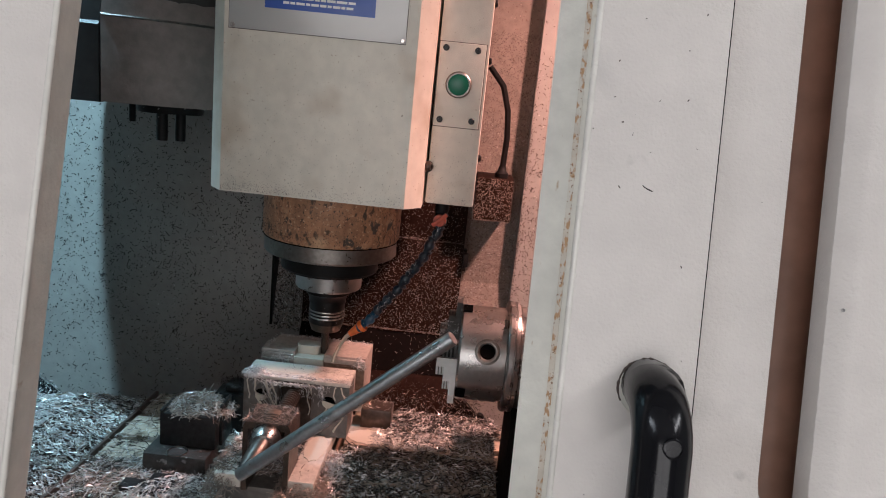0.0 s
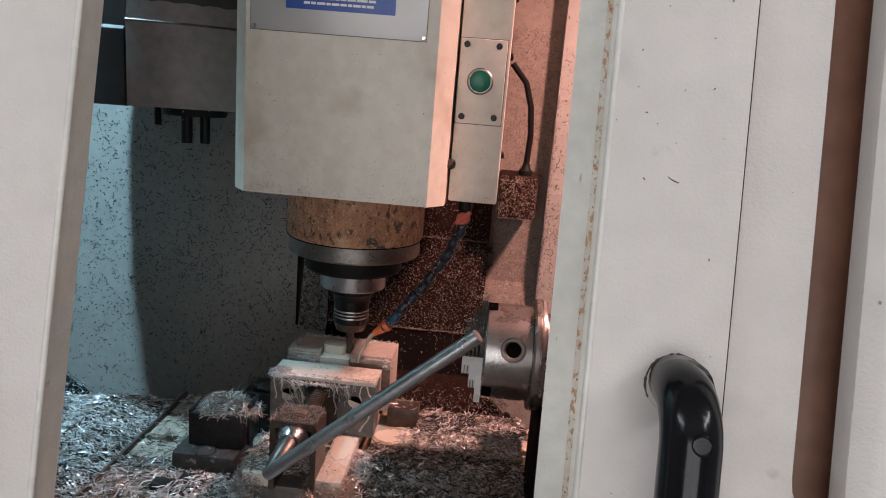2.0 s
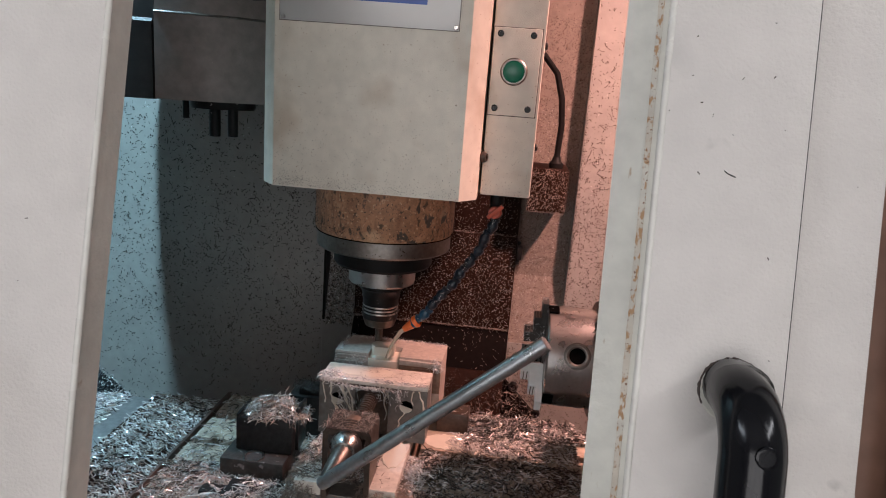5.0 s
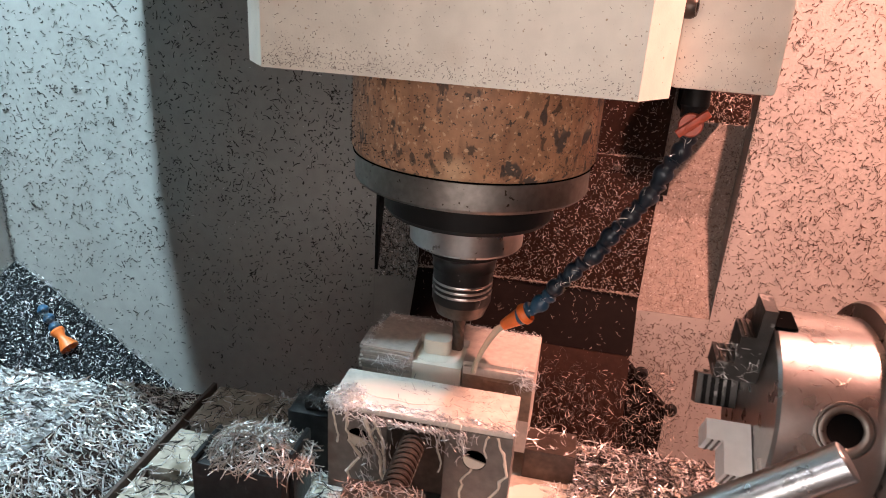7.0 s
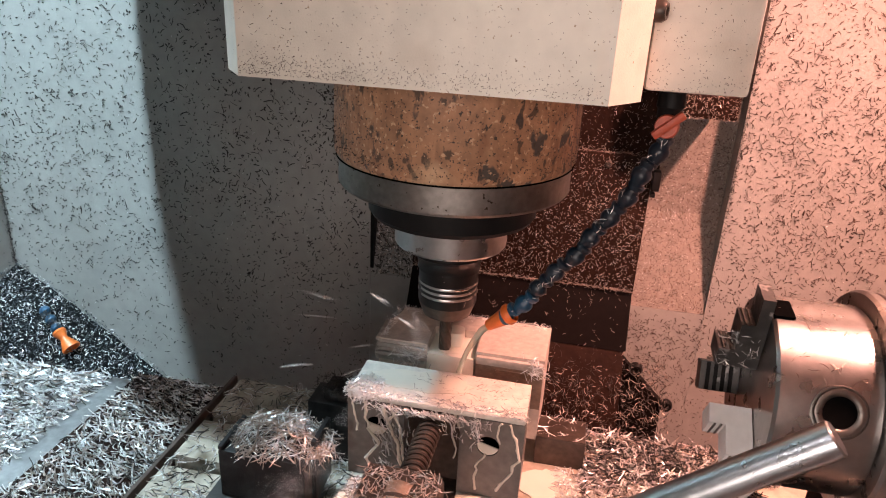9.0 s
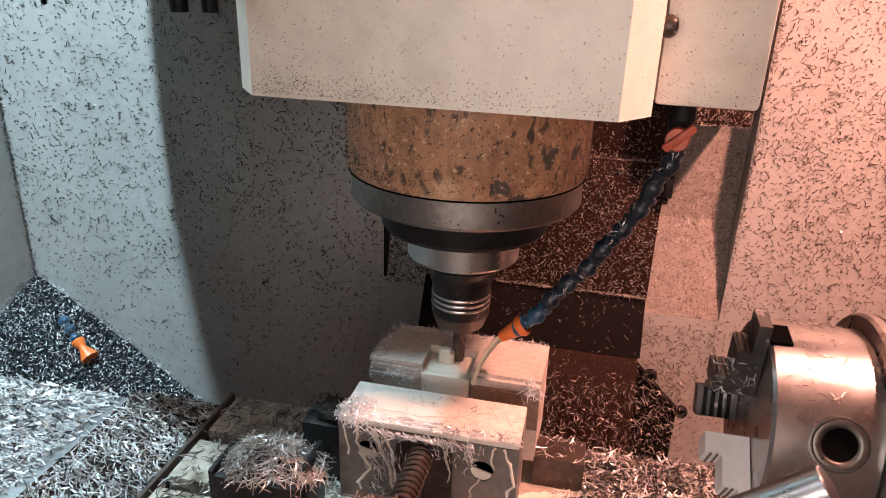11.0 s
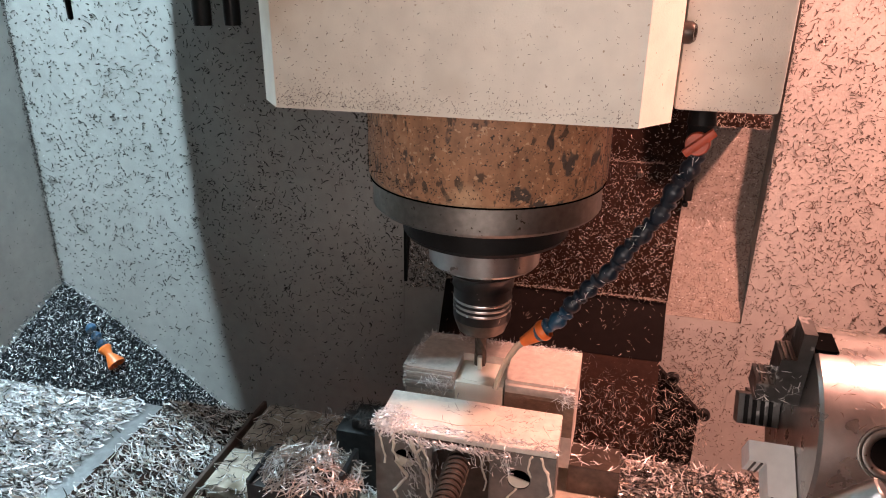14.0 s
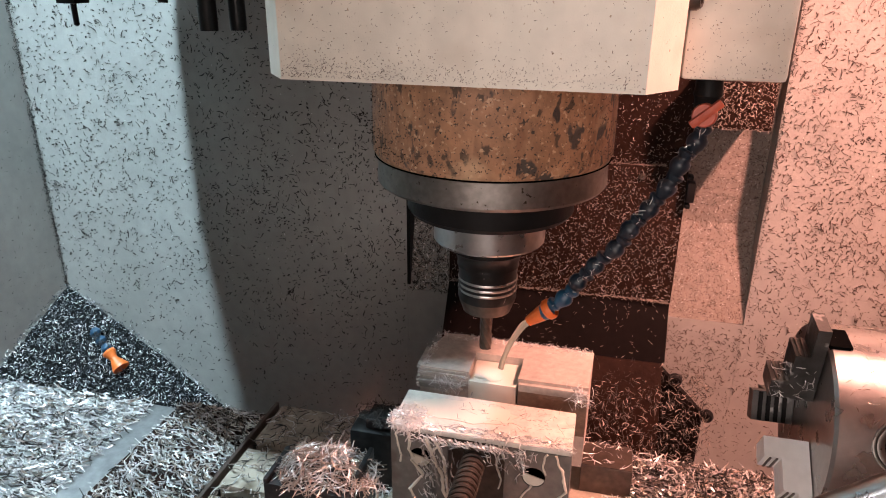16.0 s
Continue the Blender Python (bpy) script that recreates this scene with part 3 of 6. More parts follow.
box(bm, 0.369, 0.61, -0.120, 0.56, -0.032, -0.027)
part("pane", bm, PANE, fixed, "brownish scratched plastic window pane")
tagged(fixed, kind="structure")
# Added out of view to close the slot above the doors against light.
header_panel = leaning("added_header", "added unseen sheet panel above the doors that keeps light out", "panel")
bm = bmesh.new()
box(bm, -0.80, 0.80, 0.735, 0.975, -0.034, -0.028, 0.001)
part("header_skin", bm, DOOR, header_panel)
tagged(header_panel, kind="structure")
post = leaning("front_post", "cream rounded front post of the enclosure", "panel")
bm = bmesh.new()
prism(bm, [(0.85, -0.012), (0.4005, -0.012)] + [(0.4005, 0.0030), (0.4010, 0.0050), (0.4024, 0.0062), (0.4105, 0.0108), (0.4125, 0.0117), (0.4145, 0.0120)] + [(0.85, 0.012)], Matrix(((1, 0, 0, 0), (0, 0, 1, -0.95), (0, 1, 0, 0), (0, 0, 0, 1))), 1.7)
part("post_skin", bm, DOOR, post)
bm = bmesh.new()
lathe(bm, [(0.0011, 0), (0.0011, 0.0005), (0, 0.0007)], Matrix.Translation((0.4065, 0.030, 0.012)), 10, False)
part("rivet", bm, STEEL, post)
tagged(post, kind="structure")

# specks and scuffs on the door paint
for mat, count, length, sd, label in ((GRIME, 46, (0.0006, 0.0022), 91, "tiny dark specks on the door paint"), (CHIPDARK, 2, (0.006, 0.010), 92, "short dark scuffs on the door paint")):
    ob = chip_heap("door_specks", label, chips(count, lambda r: ((r.uniform(0.252, 0.318) if r.random() < 0.6 else r.uniform(-0.40, -0.095), r.uniform(-0.15, 0.28), 0.0006), (0, 0, 1)), length, 0.0009, 0.6, 0.02, seed=sd), mat)
    ob.matrix_world = SLOPE

# ---------------------------------------------------------------- milling head (moves up and down)
head = thing("milling_head", "cream painted milling head with a worn tan spindle housing", "machine head")
ON_HEAD.append(head)
bm = bmesh.new()
prism(bm, [(-0.100, -0.120), (0.112, -0.120), (0.130, -0.096), (0.130, 0.330), (-0.119, 0.330), (-0.119, -0.096)], Matrix(((1, 0, 0, 0), (0, 1, 0, 0), (0, 0, 1, 0.0), (0, 0, 0, 1))), 0.60)
bmesh.ops.bevel(bm, geom=[e for e in bm.edges if len(e.link_faces) == 2 and e.calc_face_angle() > 1.2], offset=0.0022, segments=3, affect="EDGES")
part("head_cover", bm, CREAM, head)
bm = bmesh.new()
box(bm, 0.1325, 0.1905, -0.0735, 0.25, 0.003, 0.60, 0.003)
part("side_box", bm, CREAM, head)
bm = bmesh.new()
box(bm, 0.1335, 0.1865, -0.0765, -0.0737, 0.0955, 0.1905, 0.001)
bplate = part("button_plate", bm, CREAM, head)
# Dark border: dirt and the plate's drop shadow in one colour.
bm = bmesh.new()
box(bm, 0.1327, 0.1873, -0.0746, -0.0736, 0.0947, 0.1913)
part("plate_outline", bm, GRIME, bplate, "dark outline of grime and drop shadow round the plate")
for sx, sz in ((0.1408, 0.1838), (0.1772, 0.1835), (0.1408, 0.1032), (0.1780, 0.1040)):
    bm = bmesh.new()
    screw(bm, (sx, -0.0765, sz), (0, -1, 0), 0.0037, 0.003)
    part("screw", bm, BLACK, bplate)
bm = bmesh.new()
lathe(bm, [(0.0150, 0), (0.0150, 0.004), (0.0135, 0.0055), (0.0120, 0.0055), (0.0120, 0.002)], axis_matrix((0.1588, -0.0765, 0.1437), (0, -1, 0)), 32, False)
part("bezel", bm, DULL, bplate, "bright metal button bezel")
bm = bmesh.new()
lathe(bm, [(0.0119, 0.0015), (0.0119, 0.0048), (0.0105, 0.0056), (0, 0.0058)], axis_matrix((0.1588, -0.0765, 0.1437), (0, -1, 0)), 32, False)
part("push_button", bm, GREEN, bplate, "green push button")
bm = bmesh.new()
screw(bm, (0.1318, -0.084, 0.0478), (1, -0.35, 0), 0.0062, 0.006)
part("cover_screw", bm, SCREWBROWN, head)
for z in (0.175, 0.06, 0.24):
    bm = bmesh.new()
    screw(bm, (0.1905, -0.045, z), (1, 0, 0), 0.0045, 0.004)
    part("side_screw", bm, BLACK, head)
bm = bmesh.new()
box(bm, -0.0945, 0.0985, -0.1212, -0.1203, 0.1795, 0.33, 0.0004)
nplate = part("name_plate", bm, PLATE, head, "pale metal name plate with a blue sticker")
# Same border behind the name plate: dirt with its drop shadow painted in.
bm = bmesh.new()
box(bm, -0.0950, 0.0990, -0.1206, -0.1201, 0.1789, 0.3304)
part("plate_shadow_gap", bm, GRIME, nplate, "dark outline of grime and drop shadow along the plate edge")
for sx in (-0.0905, 0.0953):
    bm = bmesh.new()
    screw(bm, (sx, -0.1212, 0.1828), (0, -1, 0), 0.0026, 0.002)
    part("rivet", bm, STEEL, nplate)
bm = bmesh.new()
box(bm, -0.0558, 0.0636, -0.1218, -0.1213, 0.2035, 0.30)
sticker = part("sticker", bm, STICKER, nplate, "blue sticker with white lettering")
# Contact lines on the sticker: an address and a mail line stay plain bars.
for row, (z, x0, x1) in enumerate(((0.2090, -0.036, 0.043), (0.2145, -0.034, 0.042), (0.2200, 0.0, 0.040))):
    bm = bmesh.new()
    x = x0
    while x < x1 - 0.003:
        w = rng.uniform(0.004, 0.012)
        box(bm, x, min(x + w, x1), -0.1221, -0.1219, z, z + 0.0026)
        x += w + 0.0012
    part("print_line", bm, WHITE, sticker, smooth=False)

AX = 0.0095
SP = Matrix.Translation((AX, 0, 0))


def turned(name, profile, mat, parent, label="", steps=64):
    bm = bmesh.new()
    lathe(bm, profile, SP, steps, False)
    return part(name, bm, mat, parent, label)


turned("spindle_housing", [(0, 0.0), (0.0895, 0.0), (0.0895, -0.060), (0.0870, -0.0640), (0, -0.0640)], CAST, head, "worn tan cast housing with chipped paint")
turned("housing_seam", [(0.0880, -0.0636), (0.0886, -0.0639), (0.0886, -0.0644), (0.0880, -0.0648)], VOID, head, "dark grimy seam under the housing")
turned("housing_ring", [(0.0850, -0.0640), (0.0865, -0.0655), (0.0870, -0.0830), (0.0850, -0.0855), (0, -0.0855)], DULL, head, "dull steel ring")
turned("cover_ring", [(0.0640, -0.0855), (0.0645, -0.1060), (0.0620, -0.1095), (0, -0.1095)], RUBBER, head, "black ring")
turned("spindle_nose", [(0.0440, -0.1095), (0.0440, -0.1325), (0.0425, -0.1345), (0, -0.1345)], STEEL, head, "bright ground spindle nose")
holder = turned("tool_holder", [(0.0300, -0.1345), (0.0300, -0.1425), (0.0264, -0.1462), (0.0246, -0.1525), (0.0250, -0.1560), (0, -0.1560)], BLACK, head, "black collet chuck")
turned("collet_nut", [(0.0237, -0.1560), (0.0237, -0.1842), (0.0233, -0.1852), (0, -0.1852)], BLACK, holder)
turned("nut_taper", [(0.0230, -0.1852), (0.0227, -0.1875), (0.0202, -0.1942), (0.0195, -0.1962), (0.0175, -0.1970), (0, -0.1970)], SCREWBROWN, holder, "worn steel taper of the nut")
for z in (-0.1663, -0.1709, -0.1755):
    turned("ring_groove", [(0.0236, z + 0.0004), (0.0241, z - 0.0005), (0.0241, z - 0.0013), (0.0236, z - 0.0021)], STEEL, holder, "bright ring groove")
bm = bmesh.new()
for k in range(4):
    a0 = math.pi / 2 * k
    prof = [(0.0052 * math.cos(a0 + b), 0.0052 * math.sin(a0 + b)) for b in (0, 0.35, 0.7)] + [(0.0046 * math.cos(a0 + 1.1), 0.0046 * math.sin(a0 + 1.1))]
    if k == 0:
        loop = []
    loop += prof
rings = []
for j in range(18):
    tw = j * 0.22
    rings.append([bm.verts.new((AX + x * math.cos(tw) - y * math.sin(tw), x * math.sin(tw) + y * math.cos(tw), -0.1968 - j * 0.00215)) for x, y in loop])
for a, b in zip(rings, rings[1:]):
    for k in range(len(loop)):
        bm.faces.new((a[k], a[(k + 1) % len(loop)], b[(k + 1) % len(loop)], b[k]))
bm.faces.new(rings[-1])
part("end_mill", bm, SCREWBROWN, holder, "short spinning end mill")

# Flexible coolant hose of ball segments under the side box.
hose = part("hose_base", (lambda bm: (lathe(bm, [(0.0078, 0.004), (0.0090, -0.010), (0.0078, -0.012), (0.0078, -0.018), (0, -0.018)], Matrix.Translation((0.153, -0.040, 0.0)), 16, False), bm)[1])(bmesh.new()), RUBBER, head, "segmented navy plastic coolant hose")
p0, p1, p2, p3 = Vector((0.155, -0.040, -0.020)), Vector((0.144, -0.040, -0.074)), Vector((0.098, -0.036, -0.131)), Vector((0.0640, -0.030, -0.1755))
for k in range(11):
    t = k / 10
    c = (1 - t) ** 3 * p0 + 3 * (1 - t) ** 2 * t * p1 + 3 * (1 - t) * t * t * p2 + t ** 3 * p3
    d = (3 * (1 - t) ** 2 * (p1 - p0) + 6 * (1 - t) * t * (p2 - p1) + 3 * t * t * (p3 - p2)).normalized()
    wob = Vector((math.sin(k * 2.3) * 0.0012, math.cos(k * 1.7) * 0.001, 0))
    bm = bmesh.new()
    lathe(bm, [(0.0040, -0.0118), (0.0043, -0.0100), (0.0062, -0.0066), (0.0068, -0.0038), (0.0064, -0.0012), (0.0047, 0.0008), (0.0045, 0.0022), (0.0058, 0.0044), (0.0060, 0.0064), (0.0047, 0.0076), (0, 0.0076)], axis_matrix(c + wob, -d), 16, False)
    part("hose_segment", bm, BLUEPL if k > 8 else NAVY, hose)
bm = bmesh.new()
tip, way = Vector((0.0640, -0.030, -0.1755)), Vector((-0.72, 0.10, -0.62)).normalized()
lathe(bm, [(0.0072, -0.002), (0.0082, 0.000), (0.0082, 0.003), (0.0066, 0.005), (0.0063, 0.008), (0.0040, 0.022), (0.0030, 0.022), (0.0030, 0.014), (0, 0.014)], axis_matrix(tip, way), 20, False)
part("nozzle", bm, ORANGE, hose, "orange plastic nozzle")
bm = bmesh.new()
lathe(bm, [(0, -0.006), (0.0068, -0.006), (0.0076, -0.004), (0.0076, 0.004), (0.0068, 0.006), (0, 0.006)], axis_matrix((0.152, -0.047, -0.0215), (-0.2, -1, 0.1)), 20, False)
box(bm, -0.004, 0.0125, -0.003, 0.003, -0.0025, 0.0025, 0.001, Matrix.Translation((0.151, -0.054, -0.0205)) @ Matrix.Rotation(radians(-42), 4, "Y"))
box(bm, -0.010, 0.004, -0.0025, 0.0025, -0.0025, 0.0025, 0.001, Matrix.Translation((0.151, -0.054, -0.0205)) @ Matrix.Rotation(radians(-42), 4, "Y"))
part("valve_lever", bm, REDLEVER, hose, "orange-red shut-off lever darkened for its shade")
bm = bmesh.new()
end = tip + way * 0.022
tube(bm, [end - way * 0.004, end + Vector((-0.004, -0.002, -0.0035)), end + Vector((-0.009, -0.006, -0.0110)), end + Vector((-0.0135, -0.0095, -0.020)), end + Vector((-0.0165, -0.0125, -0.0290)), end + Vector((-0.0180, -0.0140, -0.0370))], [0.0026, 0.0029, 0.0025, 0.0021, 0.0020, 0.0024], 10)
part("coolant_jet", bm, STREAM, hose, "thin milky coolant jet")
# Specks of swarf and grime stuck to the head, thickest along its lower edge.
for seed, mat, count, label in ((71, CHIPBROWN, 380, "fine brown specks along the lower edge of the head cover"), (72, CHIPMID, 300, "fine stained specks along the lower edge of the head cover"), (79, CHIPBROWN, 700, "fine brown specks on the corner of the head cover")):
    ob = chip_heap("head_specks", label, chips(count, lambda r: ((r.uniform(-0.099, 0.111) if seed < 79 else -0.099 + min(0.2, r.expovariate(16)), -0.1203, 0.002 + min(0.17, abs(r.gauss(0, 0.006)) if r.random() < 0.55 else r.expovariate(22))), (0, -1, 0)), (0.0004, 0.0015), 0.0004, 0.8, 0.05, seed=seed), mat)
    ON_HEAD.append(ob)
ob = chip_heap("head_specks", "fine dark specks on the side box", chips(260, lambda r: ((r.uniform(0.134, 0.189), -0.0739, 0.004 + min(0.15, r.expovariate(28))), (0, -1, 0)), (0.0004, 0.0015), 0.0004, 0.8, 0.05, seed=73), GRIME)
ON_HEAD.append(ob)
for seed, mat, count, lo in ((74, CHIPDARK, 240, 0.0), (75, CHIPDARK, 320, -0.012), (76, CHIPBROWN, 520, 0.0)):
    ob = chip_heap("housing_specks", "dark specks and chipped paint on the spindle housing", chips(count, lambda r: (lambda a, z: ((AX + 0.0897 * math.cos(a), 0.0897 * math.sin(a), z), (math.cos(a), math.sin(a), 0)))(r.uniform(math.pi, 2 * math.pi), r.uniform(-0.058, -0.002) if lo == 0.0 else -0.058 + abs(r.gauss(0, 0.006))), (0.0004, 0.0017), 0.0007, 0.8, 0.05, seed=seed), mat)
    ON_HEAD.append(ob)
def on_hose(r):
    t = r.random()
    c = (1 - t) ** 3 * p0 + 3 * (1 - t) ** 2 * t * p1 + 3 * (1 - t) * t * t * p2 + t ** 3 * p3
    a = r.uniform(0, 2 * math.pi)
    n = Vector((math.cos(a) * 0.8, -abs(math.sin(a)), 0.3)).normalized()
    return c + n * 0.0066, n


ob = chip_heap("hose_shavings", "few bright shavings stuck to the coolant hose", chips(55, on_hose, (0.002, 0.007), 0.0007, 1.4, 0.4, seed=77), CHIP)
ON_HEAD.append(ob)
# Plug and cable beside the head.
bm = bmesh.new()
box(bm, 0.198, 0.262, 0.285, BACK + RECESS - 0.0005, -0.073, 0.000, 0.003)
plugged = thing("cable_plug", "brown connector block with a black cable, covered with shavings", "connector")
plug = part("plug_block", bm, COVER, plugged)
bm = bmesh.new()
lathe(bm, [(0.012, 0), (0.012, 0.008), (0.008, 0.012), (0.006, 0.020)], Matrix.Translation((0.240, 0.315, 0.000)), 14, False)
tube(bm, [(0.240, 0.315, 0.015), (0.242, 0.315, 0.070), (0.238, 0.315, 0.115), (0.226, 0.315, 0.155), (0.200, 0.315, 0.185)], 0.0052, 10)
part("cable", bm, RUBBER, plug, "black cable")

# ---------------------------------------------------------------- tool changer
changer = thing("tool_changer", "dark round tool changer carousel with tools hanging under its guard", "tool changer")
DC = Vector((-0.305, 0.175, 0))


def arc_wall(bm, r0, r1, a0, a1, profile_z, steps=36):
    rows = []
    for k in range(steps + 1):
        a = radians(a0 + (a1 - a0) * k / steps)
        rows.append([bm.verts.new((DC.x + (r0 + off) * math.cos(a), DC.y + (r0 + off) * math.sin(a), z)) for off, z in profile_z])
    n = len(profile_z)
    for a, b in zip(rows, rows[1:]):
        for k in range(n):
            bm.faces.new((a[k], a[(k + 1) % n], b[(k + 1) % n], b[k]))
    bm.faces.new(rows[0])
    bm.faces.new(rows[-1][::-1])


bm = bmesh.new()
arc_wall(bm, 0.230, 0, -82, 25, [(0, 0.082), (0, 0.184), (-0.045, 0.36), (-0.05, 0.36), (-0.004, 0.183), (-0.004, 0.082)])
part("front_guard", bm, DRUM, changer, "grey-brown sheet guard with a bend")
bm = bmesh.new()
arc_wall(bm, 0.2302, 0, -82, 25, [(0, 0.1825), (0.0012, 0.1840), (0, 0.1855), (-0.001, 0.1840)])
part("guard_crease", bm, DULL, changer, "thin metal line along the bend of the guard")
bm = bmesh.new()
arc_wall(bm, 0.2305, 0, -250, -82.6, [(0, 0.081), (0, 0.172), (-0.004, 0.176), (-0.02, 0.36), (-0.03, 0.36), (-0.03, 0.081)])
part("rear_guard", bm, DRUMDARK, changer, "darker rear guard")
bm = bmesh.new()
lathe(bm, [(0, 0.36), (0.224, 0.36), (0.224, 0.12), (0.06, 0.12), (0.06, 0.10), (0, 0.10)], Matrix.Translation(DC), 48, False)
part("carousel_disc", bm, DRUMDARK, changer)


def hung_tool(x, y, rtop, rshank, ztip, zhold=0.062):
    bm = bmesh.new()
    lathe(bm, [(rtop, 0.12), (rtop, zhold + 0.004), (rtop * 0.93, zhold), (rshank, zhold), (rshank, ztip + 0.006), (rshank * 0.96, ztip), (0, ztip)], Matrix.Translation((x, y, 0)), 20, False)
    part("hung_tool", bm, BLACK, changer)


hung_tool(-0.2255, 0.010, 0.032, 0.0074, 0.036, 0.072)
hung_tool(-0.2060, 0.022, 0.030, 0.0068, 0.036, 0.072)
hung_tool(-0.2660, 0.012, 0.0045, 0.0042, 0.0566, 0.075)
hung_tool(-0.4690, 0.148, 0.0150, 0.0105, 0.0646, 0.068)
bm = bmesh.new()
box(bm, -0.4805, -0.4575, 0.1365, 0.1595, 0.0494, 0.0645, 0.0015)
lathe(bm, [(0.0030, 0.0494), (0.0030, 0.028), (0, 0.026)], Matrix.Translation((-0.469, 0.148, 0)), 14, False)
part("hung_tool", bm, BLACK, changer, "small drill in a black square holder")
hung_tool(-0.4400, 0.080, 0.0150, 0.0040, 0.060, 0.070)

# ---------------------------------------------------------------- machine table and covers (table: along x and y; saddle: along y)
TZ = -0.350
table = thing("machine_table", "oily cast iron machine table with T-slots under shavings", "machine table")
ON_TABLE.append(table)
slots = [-0.205, -0.1375, -0.0705, -0.0035]
edges = [-0.255] + [v for s in slots for v in (s - 0.007, s + 0.007)] + [0.064]
for k in range(0, len(edges), 2):
    bm = bmesh.new()
    box(bm, -0.232, 0.62, edges[k], edges[k + 1], TZ - 0.022, TZ, 0.001)
    part("table_rail", bm, IRON, table)
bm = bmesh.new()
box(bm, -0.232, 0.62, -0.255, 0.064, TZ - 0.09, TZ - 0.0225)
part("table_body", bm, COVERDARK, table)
bm = bmesh.new()
box(bm, -0.2405, -0.2365, -0.30, 0.0655, TZ - 0.06, TZ + 0.0022, 0.0008)
box(bm, -0.2365, -0.2325, -0.30, 0.0645, TZ - 0.06, TZ - 0.006)
part("end_strip", bm, GRIME, table, "grimy brown upright edge strip")
tcover = thing("table_side_cover", "sheet metal slide cover loaded with shavings beside the table", "way cover")
ON_TABLE.append(tcover)
bm = bmesh.new()
box(bm, -0.349, -0.2418, -0.30, 0.0585, -0.364, -0.3605, 0.0006)
part("cover_sheet", bm, COVER, tcover)
bm = bmesh.new()
box(bm, -0.349, -0.2418, 0.0550, 0.0585, -0.42, -0.3642)
part("turned_down_lip", bm, COVER, tcover)
scover = thing("saddle_side_cover", "bare bright sheet metal slide cover half buried in shavings", "way cover")
ON_SADDLE.append(scover)
bm = bmesh.new()
box(bm, -0.748, -0.26, -0.30, 0.052, -0.370, -0.3665, 0.0006)
part("cover_sheet", bm, SHEET, scover)
bm = bmesh.new()
box(bm, -0.748, -0.26, 0.0485, 0.052, -0.45, -0.3702)
part("turned_down_lip", bm, SHEET, scover)
saddle = thing("machine_saddle", "dark cast saddle carrying the table", "machine saddle")
ON_SADDLE.append(saddle)
bm = bmesh.new()
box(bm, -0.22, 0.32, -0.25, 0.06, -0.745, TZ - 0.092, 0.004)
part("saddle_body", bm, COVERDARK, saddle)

# ---------------------------------------------------------------- vise
vise = thing("machine_vise", "steel machine vise with a crank, wet with coolant and shavings", "vise")
ON_TABLE.append(vise)
VZ = -0.2285
bm = bmesh.new()
box(bm, -0.050, 0.060, -0.200, 0.075, TZ + 0.0005, -0.318, 0.002)
part("vise_bed", bm, VISE, vise)
for rx in (-0.052, 0.030):
    bm = bmesh.new()
    box(bm, rx, rx + 0.030, -0.205, 0.020, -0.3175, -0.302, 0.0015)
    part("vise_rail", bm, ALU, vise, "sliding rail wet with milky coolant")
bm = bmesh.new()
holed_block(bm, -0.0555, -0.0120, -0.0985, -0.0640, -0.3015, VZ - 0.0052, -0.0330, -0.2550, 0.0085, 0.020)
holed_block(bm, 0.0300, 0.0765, -0.0985, -0.0640, -0.3015, VZ - 0.0052, 0.0512, -0.2560, 0.0085, 0.020)
box(bm, -0.0120, 0.0300, -0.0860, -0.0640, -0.3015, VZ - 0.0052)
fj = part("front_jaw", bm, VISE, vise, "front jaw with two round holes")
bm = bmesh.new()
box(bm, -0.0555, 0.0765, -0.0985, -0.0515, VZ - 0.0050, VZ, 0.0012)
part("jaw_top", bm, ALU, fj, "bright wet milled top")
bm = bmesh.new()
box(bm, -0.0555, 0.0765, -0.0638, -0.0515, -0.3015, VZ - 0.0052, 0.0008)
part("jaw_plate", bm, ALUMATT, fj)
for cx, cz in ((-0.0330, -0.2550), (0.0512, -0.2560)):
    # Black lining paints the bore's inner shade.
    bm = bmesh.new()
    lathe(bm, [(0.0083, 0.0005), (0.0083, 0.0196), (0, 0.0196)], axis_matrix((cx, -0.0985, cz), (0, 1, 0)), 18, False)
    part("hole_bore_shade", bm, VOID, fj, "black lining for the shade in the bored hole")
    bm = bmesh.new()
    arc = [(0.0080 * math.cos(radians(a)), 0.0080 * math.sin(radians(a))) for a in range(165, 351, 15)]
    prism(bm, arc, Matrix(((1, 0, 0, cx), (0, 0, 1, -0.0978), (0, 1, 0, cz), (0, 0, 0, 1))), 0.0012)
    part("coolant_in_hole", bm, COOLANT, fj, "milky coolant standing in the hole")
# Thin dark sheet paints the shade at the back of the screw recess.
bm = bmesh.new()
box(bm, -0.0118, 0.0298, -0.0866, -0.0861, -0.3010, VZ - 0.0056)
part("screw_recess_shade", bm, SCREWBROWN, fj, "thin dark sheet for the shade in the recess round the screw")
# leadscrew
bm = bmesh.new()
lathe(bm, [(0, 0), (0.0072, 0), (0.0072, 0.090), (0, 0.090)], axis_matrix((0.0075, -0.085, -0.2505), (-0.01, -1, 0.0)), 20, False)
part("leadscrew", bm, SCREWBROWN, vise)
bm = bmesh.new()
pts = []
axm = axis_matrix((0.0075, -0.085, -0.2505), (-0.01, -1, 0.0))
